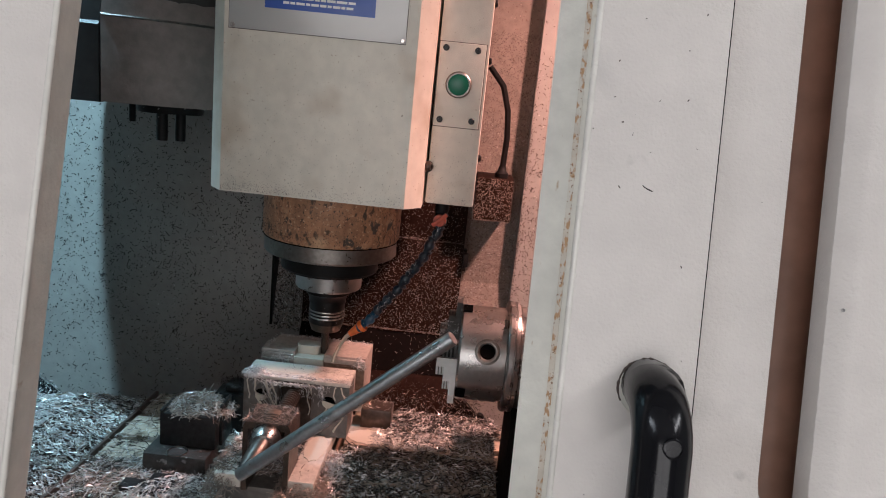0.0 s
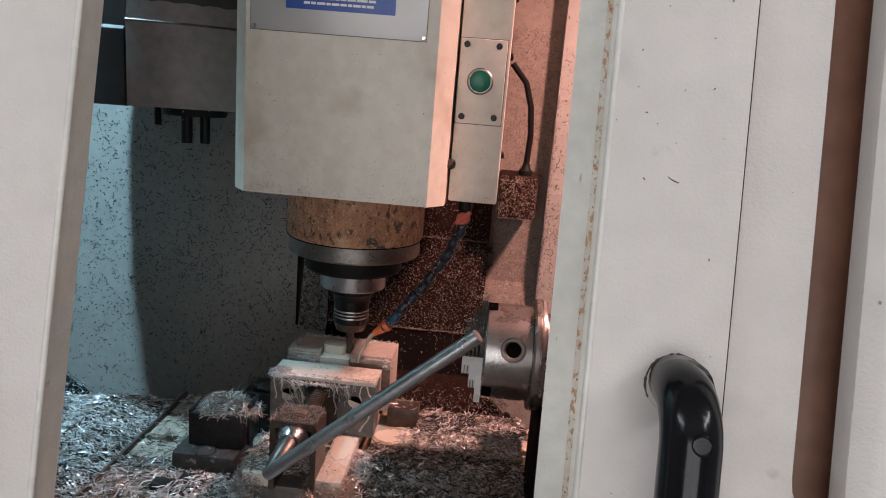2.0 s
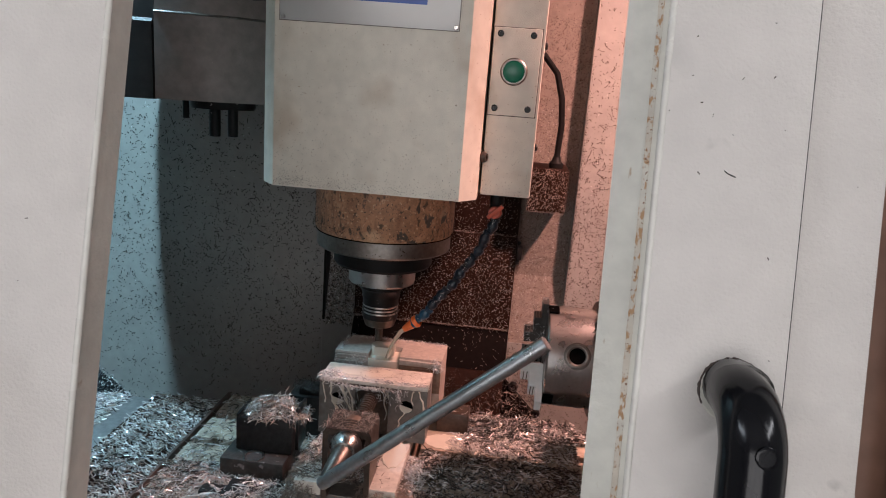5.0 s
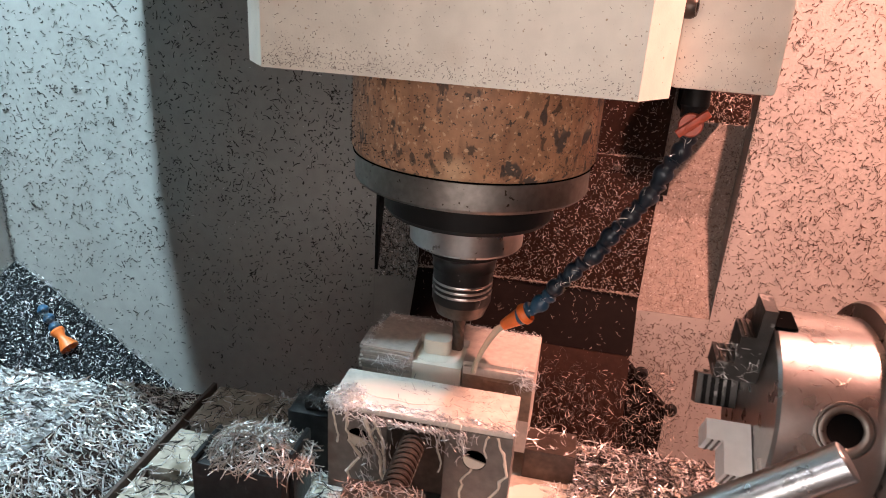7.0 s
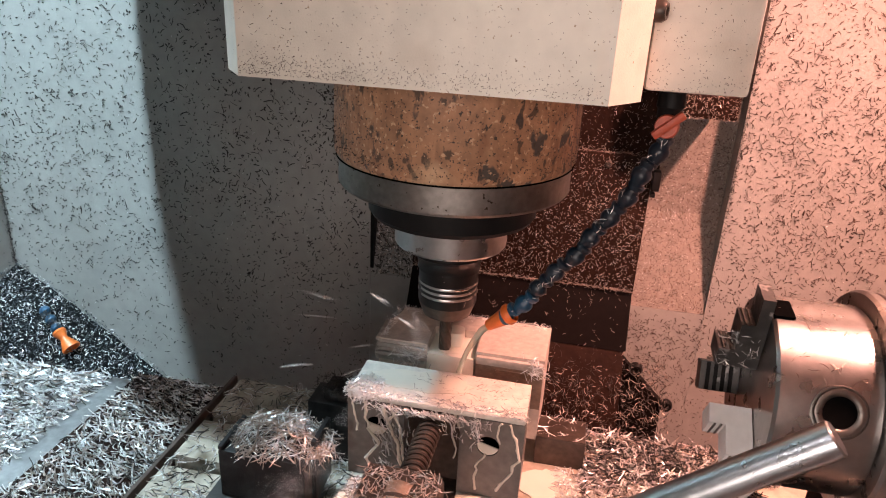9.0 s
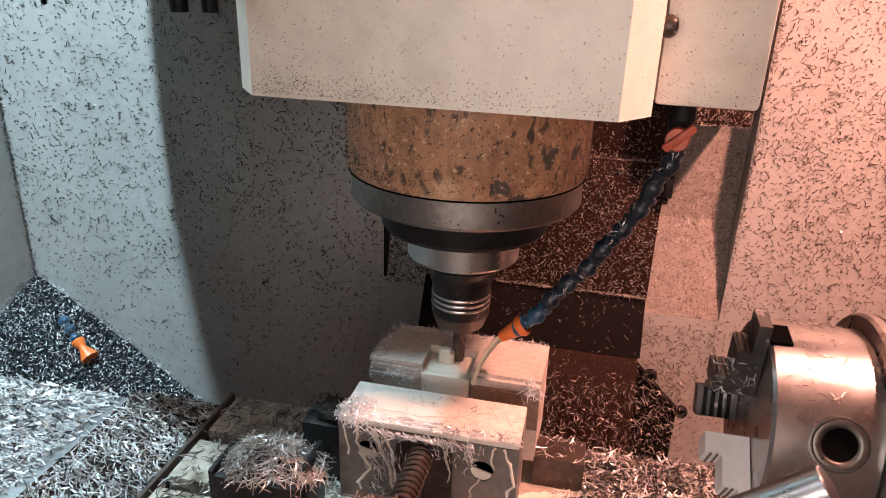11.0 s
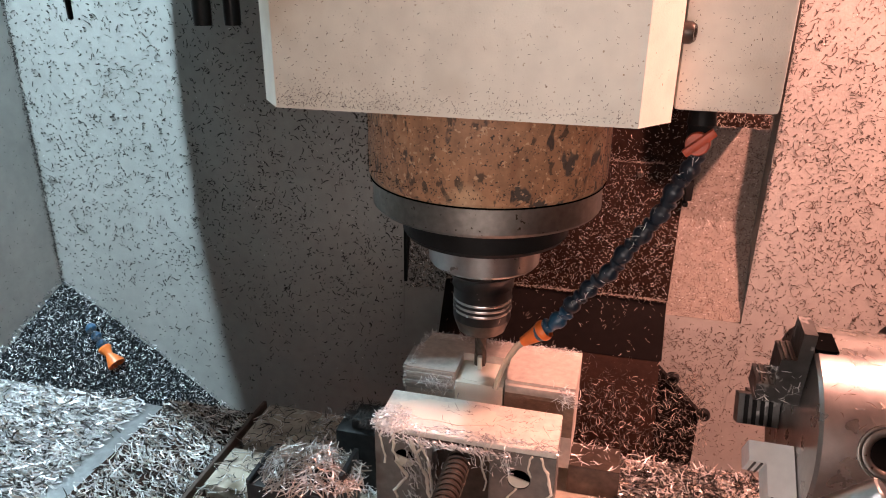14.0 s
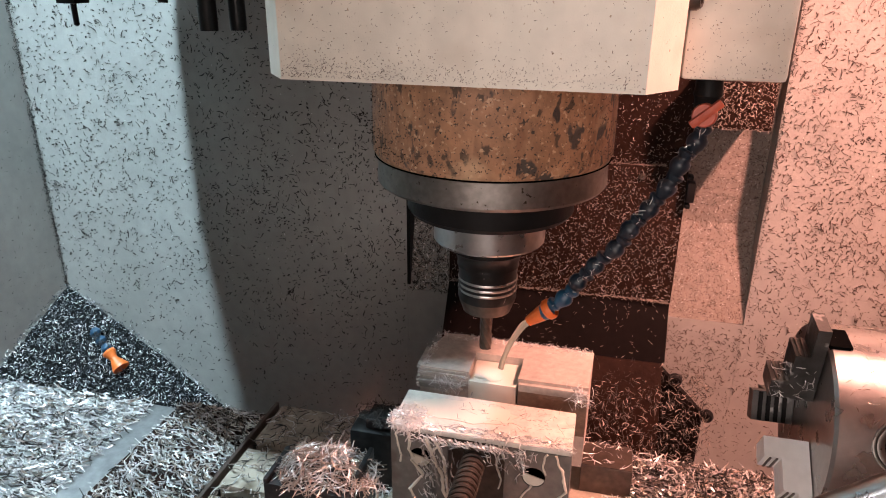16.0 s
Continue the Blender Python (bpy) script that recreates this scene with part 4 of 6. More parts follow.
for k in range(14 * 14 + 1):
    a = 2 * math.pi * k / 14
    pts.append(axm @ Vector((0.0080 * math.cos(a), 0.0080 * math.sin(a), 0.004 + 0.0055 * k / 14)))
tube(bm, pts, 0.0014, 6)
part("screw_thread", bm, SCREWBROWN, vise, "coiled screw thread")
# nut bracket with the square bore
bm = bmesh.new()
prism(bm, [(-0.0205, -0.318), (-0.0205, -0.240), (-0.0175, -0.2345), (0.0285, -0.2345), (0.0315, -0.240), (0.0315, -0.318), (0.0255, -0.318), (0.0255, -0.2425), (-0.0145, -0.2425), (-0.0145, -0.318)], Matrix(((1, 0, 0, 0), (0, 0, 1, -0.208), (0, 1, 0, 0), (0, 0, 0, 1))), 0.045)
part("screw_bracket", bm, SCREWBROWN, vise)
bm = bmesh.new()
lathe(bm, [(0, -0.030), (0.0165, -0.030), (0.0165, 0.004), (0.0140, 0.008), (0.0105, 0.009), (0, 0.009)], axis_matrix((0.0060, -0.205, -0.2505), (0, -1, -0.06)), 26, False)
part("screw_socket", bm, STAINED, vise, "worn round screw socket")
for k in range(5):
    bm = bmesh.new()
    lathe(bm, [(0.0164, -0.020 + 0.0050 * k), (0.0172, -0.0190 + 0.0050 * k), (0.0172, -0.0172 + 0.0050 * k), (0.0164, -0.0162 + 0.0050 * k)], axis_matrix((0.0060, -0.205, -0.2505), (0, -1, -0.06)), 26, False)
    part("socket_rib", bm, SCREWBROWN, vise)
bm = bmesh.new()
lathe(bm, [(0.0168, 0.0040), (0.0168, 0.0110), (0.0120, 0.0190), (0, 0.0190)], axis_matrix((0.0060, -0.205, -0.2505), (0, -1, -0.06)), 28, False)
part("socket_collar", bm, STEEL, vise, "bright tapered collar")
# crank: stub out of the socket and a long round bar
bm = bmesh.new()
E0, E1 = Vector((-0.0060, -0.2535, -0.2690)), Vector((0.1960, -0.2720, -0.0905))
bar = (E1 - E0).normalized()
tube(bm, [(0.0060, -0.205, -0.2505), (0.0045, -0.228, -0.2535), (0.0005, -0.243, -0.2600), (-0.0035, -0.2535, -0.2660)], [0.0110, 0.0105, 0.0095, 0.0072], 20)
crank = part("crank_stub", bm, DULL, vise, "worn crank stub")
bm = bmesh.new()
tube(bm, [E0 - bar * 0.005, E0 - bar * 0.003, E0, E0 + bar * 0.1, E1 - bar * 0.0008, E1], [0.0045, 0.0066, 0.0072, 0.0072, 0.0072, 0.0066], 28)
part("crank_bar", bm, ROD, crank, "long plated round bar")

runs_jaw = random.Random(17)
# rear jaw: a soft jaw with a bay for the work
bm = bmesh.new()
prism(bm, [(-0.0550, -0.0203), (-0.0134, -0.0203), (-0.0134, 0.0125), (0.0276, 0.0125), (0.0276, -0.0203), (0.0838, -0.0203), (0.0855, 0.0375), (0.0600, 0.0390), (0.0100, 0.0398), (-0.0300, 0.0410), (-0.0470, 0.0402), (-0.0505, 0.0210), (-0.0545, 0.0050)], Matrix.Translation((0, 0, -0.3015)), 0.0765)
rear = part("rear_jaw", bm, ALUSOFT, vise, "broad milled rear jaw with a bay for the work")
for k, (y0, z0, z1, x1) in enumerate(((-0.0212, -0.2285, -0.2262, -0.0150), (-0.0222, -0.2325, -0.2290, -0.0160), (-0.0216, -0.2362, -0.2330, -0.0145), (-0.0228, -0.2410, -0.2368, -0.0200), (-0.0214, -0.2445, -0.2416, -0.0150))):
    bm = bmesh.new()
    box(bm, -0.0556 + 0.0006 * (k % 3), x1, y0, -0.0205, z0, z1, 0.0003)
    part("milling_ridge", bm, ALUMATT, rear)
for k in range(9):
    bm = bmesh.new()
    z = -0.2262 - 0.0024 * k
    box(bm, -0.0570 - 0.0022 * runs_jaw.random(), -0.0500 + 0.004 * runs_jaw.random(), -0.0205 + 0.003 * runs_jaw.random(), 0.006 + 0.026 * runs_jaw.random(), z - 0.0011, z + 0.0004, 0.0002)
    part("torn_fin", bm, ALUMATT, rear, "ragged fin left by the saw")
bm = bmesh.new()
box(bm, 0.0285, 0.0838, -0.0240, -0.0205, -0.2345, -0.2278, 0.0006)
part("right_ledge", bm, ALUSOFT, rear)
for y0, z0, z1, x0 in ((-0.0228, -0.2700, -0.2350, 0.0280), (-0.0240, -0.2395, -0.2372, 0.0450)):
    bm = bmesh.new()
    box(bm, x0, 0.0836, y0, -0.0206, z0, z1, 0.0004)
    part("jaw_step", bm, STAINED, rear, "brown stained lower step")
piece = thing("workpiece", "small wet aluminium block being milled, clamped in the vise", "workpiece")
ON_TABLE.append(piece)
bm = bmesh.new()
box(bm, -0.0128, 0.0268, -0.0233, 0.0118, -0.2650, -0.2315, 0.0005)
part("block", bm, COOLANT, piece, "block wet with milky coolant")
# The boss on the block: nested layers, each lowered into the block as the cutter takes it off.
BOSS = []
for hx, hy, top, cut in ((0.0155, 0.0112, -0.2190, 5.7), (0.0112, 0.0080, -0.2192, 9.3), (0.0066, 0.0048, -0.2194, 11.1), (0.0038, 0.0034, -0.2196, 12.3), (0.0019, 0.0022, -0.2198, 15.35)):
    bm = bmesh.new()
    corner = min(hx, hy) * 0.75
    prism(bm, window_frame_pts(-hx, hx, -hy, hy, corner), Matrix.Translation((0, 0, -0.2335)), top + 0.2335)
    ob = part("boss_layer", bm, COOLANT, piece, "upright boss left standing by the cutter")
    BOSS.append((ob, cut))
bm = bmesh.new()
box(bm, -0.0100, 0.0240, -0.0500, -0.0236, -0.2900, -0.2600, 0.0005)
part("lower_block", bm, ALUMATT, piece)
# coolant: standing in the holes, running down the jaw and lying on the step
runs = random.Random(5)
for x, top, low, wide in ((-0.0420, -0.234, -0.292, 0.0013), (-0.0290, -0.236, -0.298, 0.0017), (-0.0240, -0.234, -0.290, 0.0012), (0.0500, -0.263, -0.297, 0.0010), (-0.0500, -0.234, -0.262, 0.0009), (0.0160, -0.236, -0.262, 0.0012), (0.0215, -0.236, -0.274, 0.0014), (0.0270, -0.236, -0.282, 0.0010), (0.0660, -0.234, -0.297, 0.0013), (0.0600, -0.234, -0.254, 0.0010), (-0.0180, -0.238, -0.268, 0.0010)):
    y = -0.0989 if x < -0.012 or x > 0.030 else -0.0870
    z, pts, rad, lean = top, [], [], runs.uniform(-0.0012, 0.0012)
    while z > low:
        pts.append((x, y, z))
        rad.append(wide * runs.uniform(0.55, 1.1))
        if runs.random() < 0.3:
            lean = runs.uniform(-0.0024, 0.0024)
        x += lean + runs.uniform(-0.0005, 0.0005)
        z -= 0.0030
    bm = bmesh.new()
    tube(bm, pts, rad, 8)
    part("coolant_run", bm, COOLANT, fj, "milky run of coolant")
for px, py, pz, rx, ry in ((-0.006, -0.071, VZ, 0.040, 0.0135), (0.002, -0.014, -0.2315, 0.012, 0.006)):
    bm = bmesh.new()
    edge = [(math.cos(2 * math.pi * k / 28) * (1 + 0.09 * math.sin(3 * k + px * 90)), math.sin(2 * math.pi * k / 28) * (1 + 0.09 * math.cos(2 * k))) for k in range(28)]
    prism(bm, [(rx * u, ry * v) for u, v in edge], Matrix.Translation((px, py, pz + 0.0002)), 0.0003)
    part("coolant_film", bm, COOLANT, vise, "thin film of milky coolant")
for cx, cy, rx, ry in ((-0.0400, -0.130, 0.0150, 0.0150), (-0.0330, -0.152, 0.0085, 0.0060), (0.0455, -0.130, 0.0130, 0.0300)):
    bm = bmesh.new()
    prism(bm, [(cx + rx * math.cos(2 * math.pi * k / 30) * (1 + 0.07 * math.sin(3 * k)), cy + ry * math.sin(2 * math.pi * k / 30) * (1 + 0.07 * math.cos(2 * k))) for k in range(30)], Matrix.Translation((0, 0, -0.3018)), 0.0010)
    part("coolant_puddle", bm, COOLANT, vise, "small puddle of milky coolant")

puddle = thing("coolant_puddle", "milky coolant standing on the table beside the vise", "coolant")
ON_TABLE.append(puddle)
for cx, cy, rx, ry in ((-0.066, -0.060, 0.012, 0.030), (-0.070, -0.020, 0.009, 0.014)):
    bm = bmesh.new()
    prism(bm, [(cx + rx * math.cos(2 * math.pi * k / 32) * (1 + 0.12 * math.sin(3 * k + cx * 60)), cy + ry * math.sin(2 * math.pi * k / 32) * (1 + 0.12 * math.cos(2.3 * k))) for k in range(32)], Matrix.Translation((0, 0, TZ + 0.0002)), 0.0006)
    part("coolant_film", bm, COOLANT, puddle)

# ---------------------------------------------------------------- clamps on the table
clampl = thing("clamp_block", "black steel block on a grey step clamp, topped with shavings", "clamp")
ON_TABLE.append(clampl)
bm = bmesh.new()
box(bm, -0.1490, -0.0800, -0.1260, -0.0850, -0.3225, -0.2800, 0.0012)
part("black_block", bm, BLOCK, clampl)
bm = bmesh.new()
box(bm, -0.1490, -0.1455, -0.1260, -0.0850, -0.2798, -0.2762, 0.0008)
part("block_lip", bm, BLOCK, clampl)
bm = bmesh.new()
box(bm, -0.0798, -0.0760, -0.1130, -0.0800, -0.3225, -0.2680, 0.001)
part("end_plate", bm, BLOCK, clampl)
bm = bmesh.new()
box(bm, -0.1600, -0.0830, -0.1480, -0.0780, -0.3495, -0.3230, 0.0015)
step = part("grey_step", bm, DARKSTEP, clampl, "dark grey oily steel step")
bm = bmesh.new()
lathe(bm, [(0.0105, 0), (0.0105, 0.0012), (0.0125, 0.0012), (0.0125, 0)], Matrix.Translation((-0.122, -0.1375, -0.3228)), 22, False)
part("bolt_ring", bm, STEEL, step)
clampb = thing("clamp_block", "black steel clamp behind the vise, strewn with shavings", "clamp")
ON_TABLE.append(clampb)
bm = bmesh.new()
box(bm, -0.1150, -0.0600, -0.0350, -0.0030, -0.3495, -0.2900, 0.002)
part("black_block", bm, BLOCK, clampb)
bm = bmesh.new()
box(bm, -0.1020, -0.0600, -0.0300, -0.0060, -0.2898, -0.2790, 0.002)
part("block_lip", bm, BLOCK, clampb)
RZ = -0.3225
raised_slots = (-0.0765, -0.1605)
for y0, y1 in ((-0.0725, 0.0300), (-0.1560, -0.0805), (-0.2500, -0.1650)):
    bm = bmesh.new()
    box(bm, 0.0702, 0.2680, y0, y1, TZ + 0.0005, RZ, 0.0012)
    rail = part("raised_rail", bm, IRON, table, "raised table rail beside the vise")
    if y1 > 0:
        for cx, cy, rx, ry in ((0.100, -0.050, 0.028, 0.019), (0.146, -0.056, 0.020, 0.013)):
            bm = bmesh.new()
            prism(bm, [(cx + rx * math.cos(2 * math.pi * k / 40) * (1 + 0.10 * math.sin(3 * k)), cy + ry * math.sin(2 * math.pi * k / 40) * (1 + 0.08 * math.cos(2.3 * k))) for k in range(40)], Matrix.Translation((0, 0, RZ + 0.0002)), 0.0006)
            part("coolant_film", bm, COOLANT, rail, "milky coolant standing on the rail")
clampr = thing("clamp_block", "dark oily steel clamp block beside the vise jaw", "clamp")
ON_TABLE.append(clampr)
bm = bmesh.new()
box(bm, 0.0835, 0.1250, -0.0240, 0.0080, -0.3224, -0.2960, 0.0012)
part("grey_block", bm, SCREWBROWN, clampr)
bm = bmesh.new()
box(bm, 0.0840, 0.1245, -0.0235, 0.0075, -0.2959, -0.2950, 0.0003)
part("oil_film", bm, SCREWBROWN, clampr, "brown oily film on the clamp")
stops = thing("t_slot_block", "small black T-slot nut block half covered by shavings", "clamp")
ON_TABLE.append(stops)
bm = bmesh.new()
box(bm, -0.1650, -0.1360, -0.1950, -0.1780, -0.3495, -0.3380, 0.001)
box(bm, -0.1350, -0.1080, -0.2080, -0.1700, -0.3495, -0.3330, 0.001)
part("black_block", bm, BLOCK, stops)
for k, (bx, by0, by1) in enumerate(((0.0608, -0.240, -0.030), (0.0655, -0.240, -0.080))):
    bar_t = thing("flat_bar", "narrow flat steel bar lying beside the vise", "bar")
    ON_TABLE.append(bar_t)
    bm = bmesh.new()
    box(bm, bx, bx + 0.0040, by0, by1, TZ + 0.0005, RZ - 0.002 - 0.008 * k, 0.0008)
    part("bar", bm, (STAINED, IRON)[k], bar_t)

# ---------------------------------------------------------------- rotary chuck
rotary = thing("rotary_chuck", "three-jaw steel chuck on a red-brown rotary head", "chuck")
ON_TABLE.append(rotary)
CX, CY, CZ = 0.2045, -0.1275, -0.1570
TURN = Matrix(((0, 0, 1, CX), (1, 0, 0, CY), (0, 1, 0, CZ), (0, 0, 0, 1)))


def turned_x(name, profile, mat, label="", steps=64, parent=None):
    bm = bmesh.new()
    lathe(bm, profile, TURN, steps, False)
    return part(name, bm, mat, parent or rotary, label)


body = turned_x("chuck_body", [(0, 0), (0.0530, 0.0), (0.0545, 0.0018), (0.0545, 0.0515), (0.0535, 0.0525), (0.0, 0.0525)], STEEL, "bright turned chuck body")
turned_x("back_flange", [(0.0500, 0.0526), (0.0625, 0.0526), (0.0640, 0.0545), (0.0640, 0.0590), (0.0620, 0.0600), (0.0620, 0.0610), (0.0635, 0.0620), (0.0630, 0.0655), (0.0600, 0.0665), (0, 0.0665)], STEEL, "narrow turned flange")
turned_x("adapter", [(0.0500, 0.0666), (0.0575, 0.0666), (0.0585, 0.0680), (0.0585, 0.0935), (0.0, 0.0935)], STEEL, "turned steel adapter")
turned_x("face_plate", [(0.0500, 0.0936), (0.0610, 0.0936), (0.0630, 0.0950), (0.0670, 0.0990), (0.0670, 0.1010), (0, 0.1010)], DULL, "dull bevelled face plate")
bm = bmesh.new()
out = Vector((0, -0.925, 0.38)).normalized()
kh = Vector((CX + 0.0310, CY, CZ)) + out * 0.0544
lathe(bm, [(0.0140, -0.001), (0.0140, 0.0008), (0.0134, 0.0010), (0.0132, 0.0004), (0.0126, 0.0004), (0.0122, 0.0014), (0.0108, 0.0018), (0.0090, 0.0012), (0.0082, 0.0004), (0.0082, -0.001)], axis_matrix(kh, out), 36, False)
part("key_bush", bm, DULL, body, "turned steel chuck key bush")
# Flat black disc in place of the socket's deep shade.
bm = bmesh.new()
lathe(bm, [(0.0083, 0.0009), (0.0080, 0.0006), (0.0078, 0.0005), (0, 0.0005)], axis_matrix(kh, out), 28, False)
part("key_socket_shade", bm, VOID, body, "black disc for the shade in the key socket")
# Raised black square in place of a shaded hole.
bm = bmesh.new()
kq = Vector((CX + 0.0790, CY, CZ)) + Vector((0, -0.985, -0.17)).normalized() * 0.0575
box(bm, -0.0080, 0.0080, -0.0070, 0.0070, -0.002, 0.0014, 0.0006, axis_matrix(kq, (0, -0.985, -0.17)) @ Matrix.Rotation(radians(90), 4, "Z"))
part("square_hole_shade", bm, VOID, body)
STAIR = [(0.0, 0.0180), (0.0231, 0.0180), (0.0231, 0.0295), (0.0142, 0.0295), (0.0142, 0.0470), (0.0066, 0.0470), (0.0066, 0.0645), (0.0, 0.0645)]
# Same steel: one jaw painted as lit, two as shaded.
for ang, mat in ((217, LITJAW), (97, DARKSTEP), (337, DARKSTEP)):
    a = radians(ang)
    radial, side = Vector((0, math.cos(a), math.sin(a))), Vector((0, -math.sin(a), math.cos(a)))
    m = Matrix.Translation((CX - 0.0005, CY, CZ)) @ Matrix(((-1, radial.x, side.x, 0), (0, radial.y, side.y, 0), (0, radial.z, side.z, 0), (0, 0, 0, 1))) @ Matrix.Translation((0, 0, -0.009))
    bm = bmesh.new()
    prism(bm, STAIR, m, 0.018)
    jaw = part("chuck_jaw", bm, mat, rotary, "chuck jaw with its bright reflection in the colour" if mat is LITJAW else "stepped chuck jaw with its shade in the colour")
    teeth = [(u, 0.0172, 0.0024) for u in (0.0040, 0.0085, 0.0130, 0.0175)] if ang == 337 else [(u, v + 0.0001, 0.0010) for v, us in ((0.0295, (0.0160, 0.0195)), (0.0470, (0.0085, 0.0115))) for u in us]
    for u, v, wide in teeth:
        bm = bmesh.new()
        box(bm, u, u + wide, v, v + 0.0008, 0.0004, 0.0176, 0.0, m)
        part("jaw_tooth", bm, RUBBER if ang == 337 else DULL, jaw)
    # Black block paints the slot's shade; the rim isn't cut.
    bm = bmesh.new()
    box(bm, -0.0120, -0.0012, 0.0480, 0.0556, 0.0005, 0.0175, 0.0, m)
    part("jaw_slot_shade", bm, VOID, jaw, "black block for the shade in the chuck rim slot")
bm = bmesh.new()
box(bm, 0.3075, 0.56, -0.190, -0.035, -0.2125, -0.1020, 0.003)
part("rotary_body", bm, REDBROWN, rotary, "red-brown painted gear body")
bm = bmesh.new()
box(bm, 0.3120, 0.60, -0.150, -0.030, -0.1018, -0.0900, 0.003)
part("top_plate", bm, REDBROWN, rotary)
for bx, by in ((0.345, -0.060), (0.44, -0.060)):
    bm = bmesh.new()
    lathe(bm, [(0, 0), (0.0085, 0), (0.0085, 0.010), (0.005, 0.010), (0.005, 0.004), (0, 0.004)], Matrix.Translation((bx, by, -0.0900)), 14, False)
    part("cap_screw", bm, BLACK, rotary)
for bx, bz in ((0.322, -0.110), (0.322, -0.204), (0.50, -0.110)):
    bm = bmesh.new()
    screw(bm, (bx, -0.190, bz), (0, -1, 0), 0.0045, 0.003)
    part("body_screw", bm, BLACK, rotary)
bm = bmesh.new()
box(bm, 0.300, 0.60, -0.202, -0.020, -0.2400, -0.2127, 0.003)
part("base_plate", bm, DARKSTEP, rotary, "grey base plate")
bm = bmesh.new()
box(bm, 0.316, 0.59, -0.196, -0.025, TZ + 0.0005, -0.2402, 0.004)
part("base_body", bm, DARKSTEP, rotary)
bm = bmesh.new()
box(bm, 0.270, 0.3155, -0.170, -0.085, TZ + 0.0005, -0.2150, 0.006)
part("bearing_foot", bm, COVERDARK, rotary)

# ---------------------------------------------------------------- shavings
def add_chips(name, label, data, mat, carriers):
    ob = chip_heap(name, label, data, mat)
    carriers.append(ob)


def layer(x0, x1, y0, y1, z, rise, total, seed, carriers, shares, label, length=(0.006, 0.017), width=0.0009, lie=0.3, flow=None, rails=()):
    """Bright, stained and dark shavings over one stretch, in the given shares; the T-slots named in rails stay open."""
    place = level(x0, x1, y0, y1, z, rise)

    def spot(r):
        while True:
            p, n = place(r)
            if not rails or r.random() < 0.12 or min(abs(p[1] - v) for v in rails) > 0.0055:
                return p, n
    for k, (mat, share) in enumerate(zip((CHIP, CHIPMID, CHIPDARK), shares)):
        if share:
            add_chips("table_shavings", label, chips(int(total * share), spot, length, width, 1.6, lie, seed * 10 + k, True, flow), mat, carriers)


layer(-0.230, -0.165, -0.26, 0.062, TZ, 0.002, 800, 3, ON_TABLE, (0.35, 0.25, 0.4), "curled shavings strewn over the table end", width=0.0012)
layer(-0.165, -0.053, -0.26, 0.062, TZ, 0.004, 2600, 4, ON_TABLE, (0.50, 0.22, 0.28), "curled shavings over the table beside the vise", width=0.0012)
layer(0.126, 0.266, -0.030, 0.029, RZ, 0.004, 2600, 5, ON_TABLE, (0.40, 0.18, 0.42), "stained shavings behind the vise clamp", (0.006, 0.016), 0.0016)
layer(0.124, 0.267, -0.072, -0.030, RZ, 0.003, 1000, 2, ON_TABLE, (0.50, 0.20, 0.30), "bright shavings on the wet table rail", (0.005, 0.014), 0.0014)
layer(0.073, 0.267, -0.25, -0.081, RZ, 0.003, 4300, 6, ON_TABLE, (0.28, 0.18, 0.54), "stained and dark shavings over the T-slots", (0.005, 0.014), 0.0015, rails=raised_slots)
layer(0.078, 0.300, 0.031, 0.062, TZ, 0.004, 1300, 16, ON_TABLE, (0.34, 0.18, 0.48), "stained shavings on the back edge of the table", (0.006, 0.016), 0.0016)
layer(-0.346, -0.244, -0.29, 0.055, -0.3605, 0.0020, 3000, 7, ON_TABLE, (0.52, 0.24, 0.24), "shavings lying on the table side cover", (0.009, 0.020), 0.0018, 0.16, (0.85, -0.5, 0))
layer(-0.745, -0.366, -0.29, 0.050, -0.3665, 0.0028, 9500, 8, ON_SADDLE, (0.64, 0.10, 0.26), "bright shavings heaped on the saddle side cover", (0.006, 0.016), 0.0022, 0.2, (0.95, -0.2, 0))
layer(-0.230, -0.120, -0.26, -0.125, TZ, 0.004, 1500, 18, ON_TABLE, (0.5, 0.25, 0.25), "curled shavings over the front of the table end", (0.008, 0.020), 0.0014)
for k, (cx, cy, rx, ry, z, h, n, mat) in enumerate((
        (-0.085, -0.205, 0.080, 0.060, TZ, 0.030, 1700, CHIP), (-0.080, -0.200, 0.070, 0.060, TZ, 0.024, 1200, CHIPDARK),
        (-0.045, -0.170, 0.022, 0.060, -0.318, 0.026, 520, CHIPMID), (0.045, -0.190, 0.030, 0.060, -0.318, 0.016, 700, CHIPMID),
        (0.055, -0.150, 0.030, 0.050, -0.318, 0.012, 500, CHIP))):
    add_chips("front_shavings", "heaped shavings round the vise screw", chips(n, mound(cx, cy, rx, ry, z, h), (0.006, 0.017), 0.0013, 1.5, 0.4, 60 + k, True), mat, ON_TABLE)
add_chips("clamp_shavings", "stained shavings on the black clamp block", chips(320, mound(-0.108, -0.102, 0.043, 0.027, -0.2800, 0.019), (0.010, 0.024), 0.0013, seed=85, solid=True), CHIPMID, ON_TABLE)
add_chips("clamp_shavings", "bundle of shavings on the black clamp block", chips(230, mound(-0.106, -0.100, 0.040, 0.025, -0.2800, 0.021), (0.010, 0.024), 0.0014, seed=9, solid=True), CHIP, ON_TABLE)
layer(-0.050, 0.030, -0.200, -0.108, -0.3022, 0.003, 1000, 19, ON_TABLE, (0.3, 0.35, 0.35), "shavings over the vise bed", (0.007, 0.018), 0.0009)
